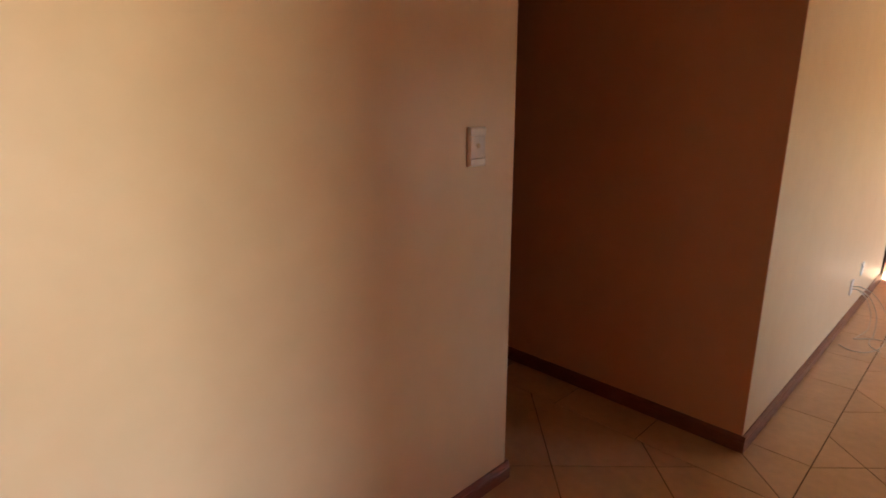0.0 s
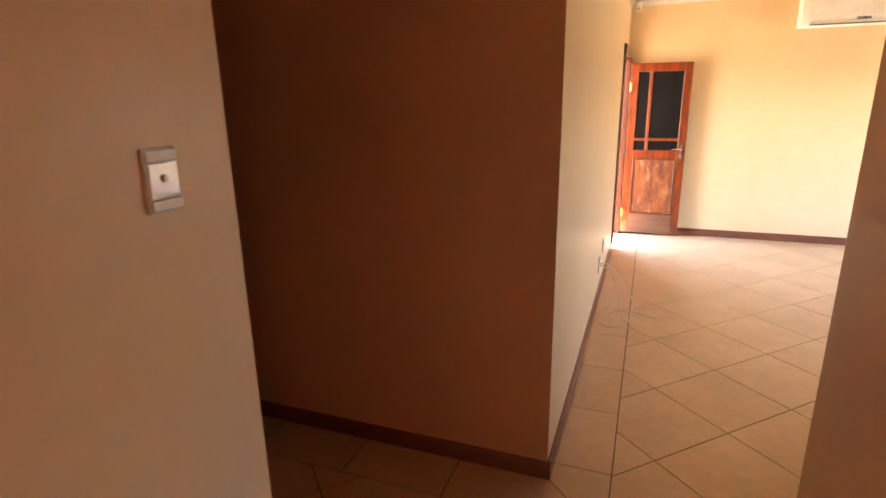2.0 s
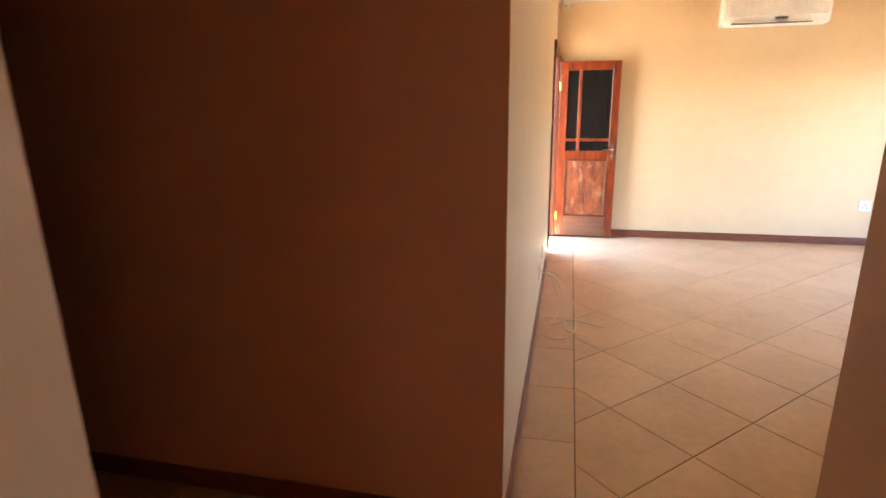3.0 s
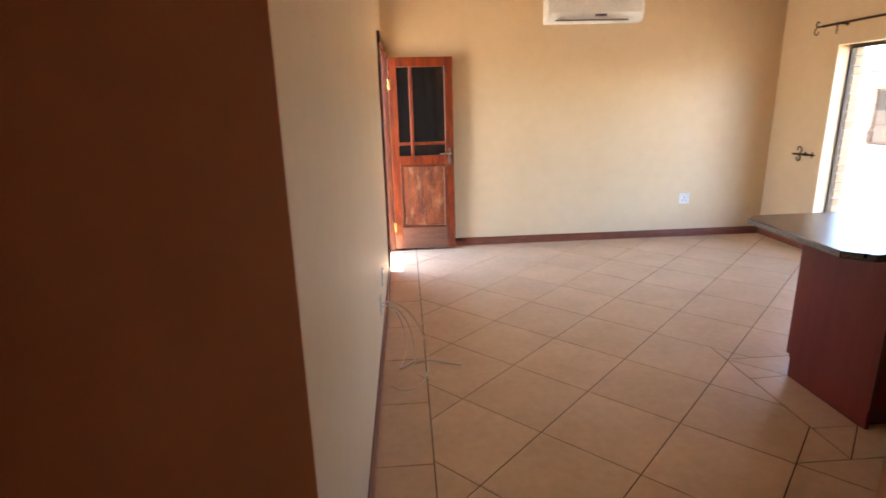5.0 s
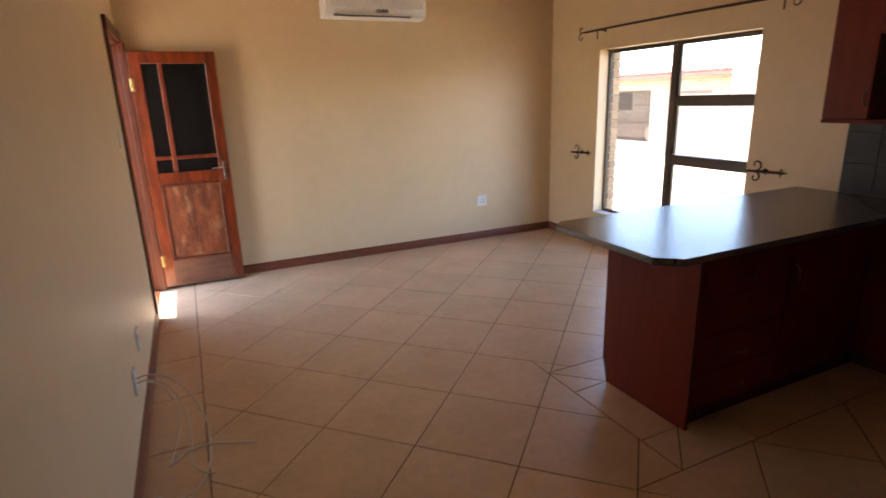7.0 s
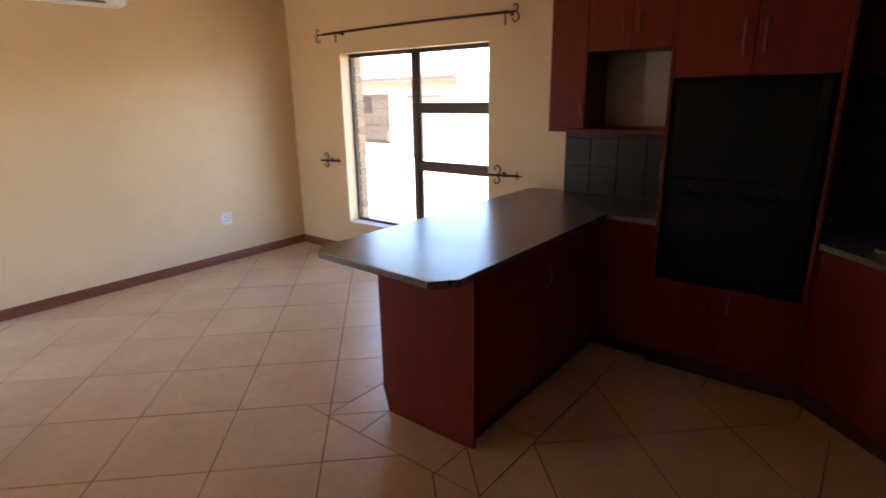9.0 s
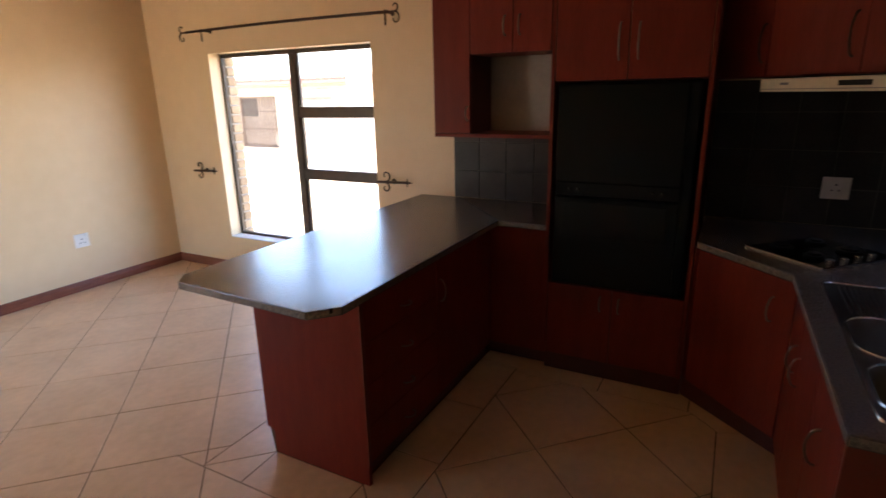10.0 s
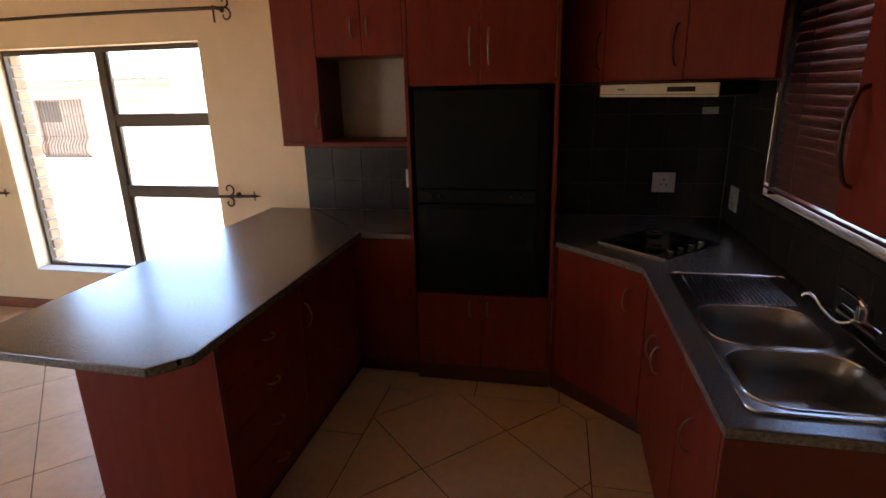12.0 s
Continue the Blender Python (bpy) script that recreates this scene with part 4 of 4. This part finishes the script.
    for i, (a, b, h) in enumerate(((0.005, 0.30, 0.275), (0.30, 0.735, 0.695), (0.735, 1.115, None))):
        d = part("door", diag(q, a + 0.0015, b - 0.0015, 0.001, 0.018, zb + 0.002, z2 - 0.002, 0.0015), RED, w)
        if h:
            part("handle", diag_handle(q, h, 0.018, 1.74, 1.91), IRON, d, "bowed dark handle", True)
    # hood
    r = (3.711, -0.100)
    h = thing("cooker_hood", 3.6, -0.4, 1.61, "slim cream cooker hood under the wall cabinet", "hood")
    part("casing", diag(r, 0, 0.593, -0.30, -0.012, 1.618, 1.674, 0.003), BLACK, h, "dark hood body")
    part("front_rail", diag(r, 0, 0.593, -0.011, 0.0, 1.612, 1.668, 0.004), CREAM_PL, h)
    part("groove", diag(r, 0.004, 0.589, -0.0005, 0.0012, 1.622, 1.625), GREY_PL, h)
    part("slider_recess", diag(r, 0.365, 0.495, -0.0005, 0.0015, 1.634, 1.654, 0.0005), BLACK, h, "dark slider control slot")
    part("badge", diag(r, 0.105, 0.145, -0.0005, 0.0012, 1.640, 1.650), GREY_PL, h)
    part("underside", diag(r, 0.02, 0.573, -0.29, -0.03, 1.611, 1.6175), GREY_PL, h)
    # hob
    k = (3.674, -0.137)
    g = thing("gas_hob", 3.65, -0.33, TOP, "black hob with a steel front strip set across the corner", "hob")
    part("plate", diag(k, 0.0, 0.385, -0.44, 0.0, TOP + 0.0005, TOP + 0.008, 0.003), BLACK_GLASS, g)
    part("front_strip", diag(k, -0.003, 0.388, 0.0005, 0.010, TOP + 0.0005, TOP + 0.010, 0.002), STEEL, g, "bright steel front strip")
    for a, b, rr in ((0.09, -0.11, 0.050), (0.255, -0.11, 0.042), (0.09, -0.32, 0.042), (0.255, -0.32, 0.055)):
        p = Vector((k[0], k[1], 0)) + D1 * a + DN * b
        bu = part("burner", disc(p.x, p.y, TOP + 0.0085, rr, 0.012, "z", 24, 0.003), BLACK, g, "low black burner ring", True)
        part("cap", disc(p.x, p.y, TOP + 0.021, rr * 0.7, 0.008, "z", 24, 0.003), BLACK, bu, smooth=True)
    for i in range(4):
        p = Vector((k[0], k[1], 0)) + D1 * 0.352 + DN * (-0.08 - 0.08 * i)
        part("knob", disc(p.x, p.y, TOP + 0.0085, 0.017, 0.02, "z", 18, 0.003), CHROME, g, "small metal knob", True)


corner_units()


def right_cabinet():
    x0, x1, z0, z1 = XR + 0.205, 2.352, 1.352, 2.36
    yf = -0.57
    c = thing("wall_cabinet", 1.7, -0.7, z0, "cherry-red wall cabinet beside the blinds", "cabinet")
    part("body", box(x0, x1, YS + 0.001, yf - 0.019, z0, z1, 0.001), RED, c)
    w = (x1 - x0) / 3
    for i in range(3):
        a, b = x0 + i * w, x0 + (i + 1) * w
        hx = b - 0.05 if i != 1 else a + 0.05
        d = part("door", box(a + 0.0015, b - 0.0015, yf - 0.018, yf, z0 + 0.002, z1 - 0.002, 0.0015), RED, c)
        part("handle", arc_handle((hx, yf, 1.43), (hx, yf, 1.655), (0, 1, 0), 0.006, 0.034), IRON, d, "long bowed dark handle", True)


right_cabinet()


def sink():
    x0, x1, y0, y1 = SINK
    zt = TOP + 0.006
    s = thing("kitchen_sink", 2.7, -0.6, TOP, "stainless-steel double sink with a ribbed drainer", "sink")
    bowls = [(2.212, 2.527, -0.755, -0.408), (2.558, 2.876, -0.755, -0.408)]
    loops = [rounded(a, b, c, d, 0.09, 8) for a, b, c, d in bowls]
    dr = (2.905, 3.185, -0.765, -0.43)
    part("sink_top", prism(rounded(x0, x1, y0, y1, 0.03, 5), TOP + 0.0008, zt, 0.0015, holes=loops), STEEL, s)
    for (a, b, c, d) in bowls:
        bm = bmesh.new()
        rings = []
        for inset, z in ((0.0, zt - 0.001), (0.006, zt - 0.012), (0.014, zt - 0.06), (0.024, zt - 0.135), (0.045, zt - 0.158), (0.075, zt - 0.165), (0.085, zt - 0.1655), (0.11, zt - 0.1656)):
            rings.append([bm.verts.new((px, py, z)) for px, py in rounded(a + inset, b - inset, c + inset, d - inset, max(0.03, 0.09 - inset * 0.5), 8)])
        for p, q in zip(rings, rings[1:]):
            for i in range(len(p)):
                bm.faces.new((p[i], p[(i + 1) % len(p)], q[(i + 1) % len(p)], q[i]))
        bm.faces.new(rings[-1])
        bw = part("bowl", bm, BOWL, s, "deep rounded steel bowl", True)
        rim = [(px, py, zt + 0.001) for px, py in rounded(a - 0.004, b + 0.004, c - 0.004, d + 0.004, 0.094, 8)]
        part("rim", tube(rim + [rim[0]], 0.003, 6), STEEL, bw, smooth=True)
        part("drain", disc((a + b) / 2, (c + d) / 2, zt - 0.1645, 0.035, 0.003, "z", 20, 0.001), CHROME, bw, "dark round drain")
    for i in range(20):
        y = dr[2] + 0.008 + i * 0.0168
        part("drainer_rib", tube([(dr[0], y, zt - 0.002), (dr[0] + 0.012, y, zt + 0.002), (dr[1] - 0.012, y, zt + 0.002), (dr[1], y, zt - 0.002)], 0.0044, 6), STEEL, s, smooth=True)
    rim = [(px, py, zt) for px, py in rounded(x0 + 0.004, x1 - 0.004, y0 + 0.004, y1 - 0.004, 0.03, 5)]
    part("outer_rim", tube(rim + [rim[0]], 0.004, 6), STEEL, s, smooth=True)
    t = thing("mixer_tap", 2.575, -0.83, TOP, "chrome wall-mounted sink mixer tap with a long spout", "tap")
    zc = 0.985
    part("body", tube([(2.475, -0.80, zc), (2.695, -0.80, zc)], 0.020, 14), CHROME, t, smooth=True)
    for x in (2.490, 2.680):
        part("inlet", tube(smooth_line([(x, YS + 0.002, zc - 0.03), (x, -0.85, zc - 0.03), (x, -0.815, zc - 0.005)], 4), 0.013, 10), CHROME, t, smooth=True)
        part("wall_flange", disc(x, YS + 0.001, zc - 0.03, 0.032, 0.010, "y", 20, 0.003), CHROME, t, smooth=True)
    part("cartridge", disc(2.585, -0.80, zc + 0.008, 0.023, 0.045, "z", 18, 0.004), CHROME, t, smooth=True)
    part("lever", tube(smooth_line([(2.585, -0.80, zc + 0.05), (2.615, -0.795, zc + 0.066), (2.695, -0.78, zc + 0.074)], 5), 0.009, 8, taper=0.7), CHROME, t, smooth=True)
    part("spout", tube(smooth_line([(2.615, -0.795, zc - 0.01), (2.645, -0.765, zc - 0.025), (2.670, -0.735, zc + 0.0), (2.690, -0.712, zc + 0.035), (2.705, -0.695, zc + 0.042), (2.712, -0.687, zc + 0.03)], 5), 0.006, 10), CHROME, t, smooth=True)


sink()


def blind_window():
    x0, x1, z0, z1 = KWIN
    w = thing("window_2", 2.8, YS - 0.1, z0, "kitchen window behind a wooden venetian blind", "window")
    tagged(w, kind=STRUCT)
    ya, yb = YS - 0.19, YS - 0.15
    fr = box(x0 + 0.001, x0 + 0.04, ya, yb, z0, z1, 0.003)
    box(x1 - 0.04, x1 - 0.001, ya, yb, z0, z1, 0.003, bm=fr)
    box(x0 + 0.04, x1 - 0.04, ya, yb, z0 + 0.001, z0 + 0.04, 0.003, bm=fr)
    box(x0 + 0.04, x1 - 0.04, ya, yb, z1 - 0.04, z1 - 0.001, 0.003, bm=fr)
    part("window_frame", fr, ALU, w)
    p = part("pane", box(x0 + 0.04, x1 - 0.04, ya + 0.015, ya + 0.02, z0 + 0.04, z1 - 0.04), GLASS, w)
    p.visible_shadow = False
    part("sill", box(x0 + 0.002, x1 - 0.002, yb, YS + 0.004, z0 + 0.0005, z0 + 0.008, 0.002), WHITE_PAINT, w, "white painted sill")
    part("reveal_lining", box(x1 - 0.012, x1 - 0.0005, yb + 0.001, YS - 0.005, z0 + 0.009, z1 - 0.002), SLATE, w, "dark tiled reveal")
    tr = box(x1 - 0.004, x1 + 0.006, YS - 0.004, YS + 0.016, z0 - 0.006, z1, 0.002)
    box(x0, x1 + 0.006, YS - 0.004, YS + 0.016, z0 - 0.006, z0 + 0.004, 0.002, bm=tr)
    part("edge_trim", tr, CHROME, w, "bright metal tile edge trim")
    b = thing("venetian_blind", 2.8, YS - 0.04, z0, "dark brown wooden venetian blind, slats nearly closed", "blind")
    part("headrail", box(x0 + 0.02, x1 - 0.005, YS - 0.065, YS - 0.015, z1 - 0.06, z1 - 0.004, 0.003), BLIND, b)
    n = 20
    for i in range(n):
        z = z0 + 0.072 + i * (z1 - z0 - 0.142) / (n - 1)
        tilt = radians(68 + random.uniform(-1.5, 1.5))
        bm = bmesh.new()
        rows = []
        for k in range(5):
            u = (k - 2) / 2 * 0.025
            c = 0.0025 * (1 - (k - 2) ** 2 / 4)
            rows.append((u, c))
        for x in (x0 + 0.02, x1 - 0.014 - random.uniform(0, 0.004)):
            for u, c in rows + [(q, e - 0.003) for q, e in rows[::-1]]:
                bm.verts.new((x, YS - 0.030 + u * math.cos(tilt) + c * math.sin(tilt), z - u * math.sin(tilt) + c * math.cos(tilt)))
        bm.verts.ensure_lookup_table()
        v = bm.verts
        for k in range(10):
            j = (k + 1) % 10
            bm.faces.new((v[k], v[j], v[10 + j], v[10 + k]))
        bm.faces.new([v[k] for k in range(10)]), bm.faces.new([v[10 + k] for k in range(10)])
        part("slat", bm, BLIND, b)
    part("bottom_rail", box(x0 + 0.02, x1 - 0.005, YS - 0.055, YS - 0.005, z0 + 0.028, z0 + 0.042, 0.003), BLIND, b)
    for x in (3.45, 2.75):
        part("ladder_cord", tube([(x, YS - 0.006, z0 + 0.045), (x, YS - 0.004, z1 - 0.05)], 0.0009, 5), BLIND, b)


blind_window()

plate_x("wall_socket", 0.935, 1.045, 1.055, 1.175, W - 0.012, -1, "white wall socket on dark tiles beside the oven unit", "socket", "socket")
plate_x("wall_socket", -0.597, -0.469, 1.048, 1.165, W - 0.012, -1, "white wall socket on dark tiles behind the hob", "socket", "socket")


def sink_socket():
    s = thing("wall_socket", 4.10, YS, 1.0, "white wall socket on dark tiles beside the sink", "socket")
    part("cover_plate", box(4.03, 4.15, YS + 0.011, YS + 0.022, 0.99, 1.12, 0.003, 2), WHITE_PL, s)
    part("rocker", box(4.05, 4.07, YS + 0.0215, YS + 0.028, 1.06, 1.09, 0.002), WHITE_PL, s)
    for dx, dz in ((0, 0.01), (0.018, -0.02), (-0.018, -0.02)):
        part("pin_hole", disc(4.095 + dx, YS + 0.0215, 1.05 + dz, 0.006, 0.0012, "y", 10), GREY_PL, s)


sink_socket()
solid("white_plate", box(W - 0.016, W - 0.012, -0.79, -0.705, 1.497, 1.535, 0.0005), CARD, "small white plate on the dark wall tiles", "label")

# ---- outside ----


def neighbour():
    x, g = 14.0, GROUND
    h = thing("neighbour_house", x, 10, g, "single-storey buff brick house with a red-brown metal roof", "house")
    wins = [(12.95, 14.62, 0.02, 1.63), (10.7, 12.1, 1.50, 1.58)]
    part("wall", wall_x(x, x + 0.3, 1.5, 22, g, 2.18, [w for w in wins]), FAR_BRICK, h, "buff face-brick wall")
    part("wall_wing", box(x - 1.2, x - 0.001, 1.5, 9.2, g, 2.14), FAR_BRICK, h, "buff face-brick wing")
    bm = bmesh.new()
    n = 160
    pts = []
    for i in range(n + 1):
        y = 1.0 + 21.5 * i / n
        dz = 0.022 * (i % 2)
        pts.append((bm.verts.new((x - 0.45, y, 2.10 + dz)), bm.verts.new((x + 5, y, 2.34 + dz))))
    for (a, b), (c, d) in zip(pts, pts[1:]):
        bm.faces.new((a, c, d, b))
    bmesh.ops.solidify(bm, geom=bm.faces[:], thickness=0.02)
    part("roof", bm, ROOF, h, "corrugated red-brown metal roof")
    part("fascia", box(x - 0.44, x - 0.41, 1.0, 22.5, 1.97, 2.09, 0.004), FASCIA, h)
    part("rear_wall", box(x + 4.6, x + 4.8, 1.5, 22, g, 2.2), FAR_BRICK, h)
    for i, (a, b, c, d) in enumerate(wins):
        wv = part("window", box(x + 0.12, x + 0.16, a, b, c, d, 0.003), FAR_GLASS, h, "dull window")
        fr = box(x + 0.07, x + 0.119, a, a + 0.04, c, d)
        box(x + 0.07, x + 0.119, b - 0.04, b, c, d, bm=fr)
        box(x + 0.07, x + 0.119, a + 0.04, b - 0.04, d - 0.04, d, bm=fr)
        box(x + 0.07, x + 0.119, a + 0.04, b - 0.04, c, c + 0.04, bm=fr)
        part("frame", fr, FAR_GLASS, wv)
        if i == 0:
            part("dark_pane", box(x + 0.10, x + 0.118, b - 0.75, b - 0.062, d - 0.62, d - 0.062), FAR_DARK, wv, "shaded open pane")
            for k in range(15):
                y = a + 0.06 + (b - a - 0.12) * (k + 0.5) / 15
                part("burglar_bar", tube([(x + 0.02, y, d), (x + 0.02, y, c + 0.55), (x - 0.12, y, c + 0.35), (x - 0.12, y, c + 0.15), (x + 0.02, y, c)], 0.015, 5), IRON, wv)
            for z in (c + 0.6, c + 1.15):
                part("cross_bar", tube([(x + 0.02, a, z), (x + 0.02, b, z)], 0.008, 5), IRON, wv)


neighbour()


def leaf_litter():
    """A few dry leaves lying on the paving."""
    bm = bmesh.new()
    rng = random.Random(5)
    for i in range(26):
        cx, cy = 7.9 + rng.gauss(0, 0.14), 5.45 + rng.gauss(0, 0.10)
        a, r, z = rng.uniform(0, 6.28), rng.uniform(0.025, 0.06), GROUND + rng.uniform(0.004, 0.05)
        v = [bm.verts.new((cx + r * k * math.cos(a + da), cy + r * k * math.sin(a + da), z + dz)) for k, da, dz in ((1, 0, 0.02), (0.5, 1.2, 0), (1, 3.14, 0.015), (0.5, 4.4, 0))]
        bm.faces.new(v)
    bmesh.ops.solidify(bm, geom=bm.faces[:], thickness=0.003)
    solid("dry_leaves", bm, LEAF, "small heap of dry leaves on the paving", "leaves", "stuff")


leaf_litter()

# ---- wall tiles behind the worktops ----


def splash_x(y0, y1, z0, z1, size=0.2):
    s = thing("splashback_east", W, (y0 + y1) / 2, z0, "slate-grey square wall tiles with pale joints", "splashback")
    tagged(s, kind=STRUCT)
    part("tile_bed", box(W - 0.006, W - 0.0005, y0, y1, z0, z1), SLATE_GROUT, s)
    y = y1
    while y > y0 + 0.02:
        z = z0
        while z < z1 - 0.02:
            a, b, c, d = max(y - size, y0), y, z, min(z + size, z1)
            part("wall_tile", box(W - 0.012, W - 0.005, a + 0.002, b - 0.002, c + 0.002, d - 0.002, 0.001), SLATE, s)
            z += size
        y -= size


def splash_y(x0, x1, z0, z1, s, size=0.2):
    x = x1
    while x > x0 + 0.02:
        z = z0
        while z < z1 - 0.02:
            a, b, c, d = max(x - size, x0), x, z, min(z + size, z1)
            part("wall_tile", box(a + 0.002, b - 0.002, YS + 0.005, YS + 0.012, c + 0.002, d - 0.002, 0.001), SLATE, s)
            z += size
        x -= size


splash_x(0.864, 1.745, TOP + 0.001, 1.384)
splash_x(YS + 0.013, 0.086, TOP + 0.001, 1.67)
sp = thing("splashback_sink", 3.0, YS, TOP, "slate-grey square wall tiles with pale joints", "splashback")
tagged(sp, kind=STRUCT)
part("tile_bed", box(2.12, W - 0.013, YS + 0.0005, YS + 0.006, TOP + 0.001, KWIN[2] - 0.007), SLATE_GROUT, sp)
part("tile_bed", box(KWIN[1] + 0.007, W - 0.013, YS + 0.0005, YS + 0.006, KWIN[2] - 0.0065, 1.67), SLATE_GROUT, sp)
splash_y(2.12, W - 0.013, TOP + 0.001, KWIN[2] - 0.007, sp)
splash_y(KWIN[1] + 0.007, W - 0.013, KWIN[2] - 0.007, 1.67, sp)

# ---- floor tiles, laid diagonally ----
LX, LY, PITCH = 0.466, 0.289, 0.5
STEP = PITCH / math.sqrt(2)
BORDER = 0.279


def lay(poly):
    if area(poly) > 0.0004:
        part("floor_tile", cell(poly, 0.0027, -0.006, 0.0, 0.0006), TILE_M, floor)


def lay_floor():
    for i in range(-14, 14):
        for j in range(-18, 16):
            if (i + j) % 2:
                continue
            cx, cy = LX + i * STEP, LY + (j + 1) * STEP
            p = [(cx, cy - STEP), (cx + STEP, cy), (cx, cy + STEP), (cx - STEP, cy)]
            p = clip(clip(p, 1, 0, W), 0, 1, B)
            p = clip(clip(p, 0, -1, 4.95), -1, 0, 3.35)
            if area(p) < 0.0004:
                continue
            mx, my = sum(q[0] for q in p) / len(p), sum(q[1] for q in p) / len(p)
            if mx > -0.4 and mx < BORDER + 0.36:
                lay(clip(p, 0, 1, -BORDER))
                lay(clip(clip(p, -1, 0, -BORDER), 0, -1, BORDER))
                continue
            if mx < 0:
                p = clip(p, 0, 1, -BORDER)
            if mx > XR + 0.15:
                p = clip(p, 0, -1, 0.36)
            if len(p) < 3:
                continue
            if mx > 2.0 and my < 1.4:
                q = clip(p, 0, 1, 1.0)
                q = clip(clip(q, 1, 0, 3.59), 1, -1, 3.575)
                if max(a for a, b in p) > 2.5:
                    lay(clip(q, 0, -1, 0.11))
                    lay(clip(clip(q, 0, 1, -0.11), 1, 0, 2.465))
                else:
                    lay(q)
                lay(clip(clip(p, 0, -1, -1.0), 1, 0, 2.14))
                continue
            if max(a for a, b in p) > 2.14 and 1.0 < my < 2.4:
                lay(clip(p, 1, 0, 2.14) if my < 2.05 else clip(clip(p, 1, 0, 2.14), 0, 0, 1))
                lay(clip(clip(p, -1, 0, -2.14), 0, -1, -1.98))
                continue
            lay(p)
    lay([(0.0, 0.0), (BORDER, -BORDER), (BORDER, 0.114), (0.0, 0.114)])
    lay([(0.0, 0.0), (-0.42, 0.0), (-0.42, -BORDER), (BORDER, -BORDER)])
    for k in range(5):
        lay([(-0.42 - 0.5 * k, 0.0), (-0.42 - 0.5 * k, -BORDER), (-0.92 - 0.5 * k, -BORDER), (-0.92 - 0.5 * k, 0.0)])
    y = 0.114
    for k in range(1, 11):
        y1 = 0.114 + 0.5236 * k
        if y1 > B:
            y1 = B
        lay([(0.0, y), (BORDER, y), (BORDER, y1), (0.0, y1)])
        y = y1
        if y >= B:
            break
    # border round the counter
    lay([(2.14, 1.98), (2.375, 1.745), (2.56, 1.98)])
    lay([(2.14, 1.98), (2.14, 1.733), (2.375, 1.745)])
    lay([(2.14, 1.733), (2.14, 1.24), (2.375, 1.24), (2.375, 1.745)])
    lay([(2.14, 1.24), (2.14, 1.0), (2.375, 1.24)])
    lay([(2.14, 1.0), (2.64, 1.0), (2.64, 1.245), (2.375, 1.24)])
    for a in (2.64, 3.14):
        lay([(a, 1.0), (a + 0.5, 1.0), (a + 0.5, 1.245), (a, 1.245)])
    for a in (2.56, 3.06, 3.56):
        lay([(a, 1.74), (a + 0.5, 1.74), (a + 0.5, 1.98), (a, 1.98)])
    # border before the tall unit and the sink run
    lay([(3.59, 1.0), (3.59, 0.5), (3.80, 0.5), (3.80, 1.245), (3.64, 1.245), (3.64, 1.0)])
    lay([(3.59, 0.5), (3.59, 0.03), (3.80, 0.03), (3.80, 0.5)])
    lay([(3.59, 0.03), (3.59, 0.015), (3.465, -0.11), (3.55, -0.36), (3.80, 0.03)])
    lay([(3.465, -0.11), (2.965, -0.11), (2.965, -0.40), (3.55, -0.36)])
    lay([(2.965, -0.11), (2.465, -0.11), (2.465, -0.40), (2.965, -0.40)])


lay_floor()
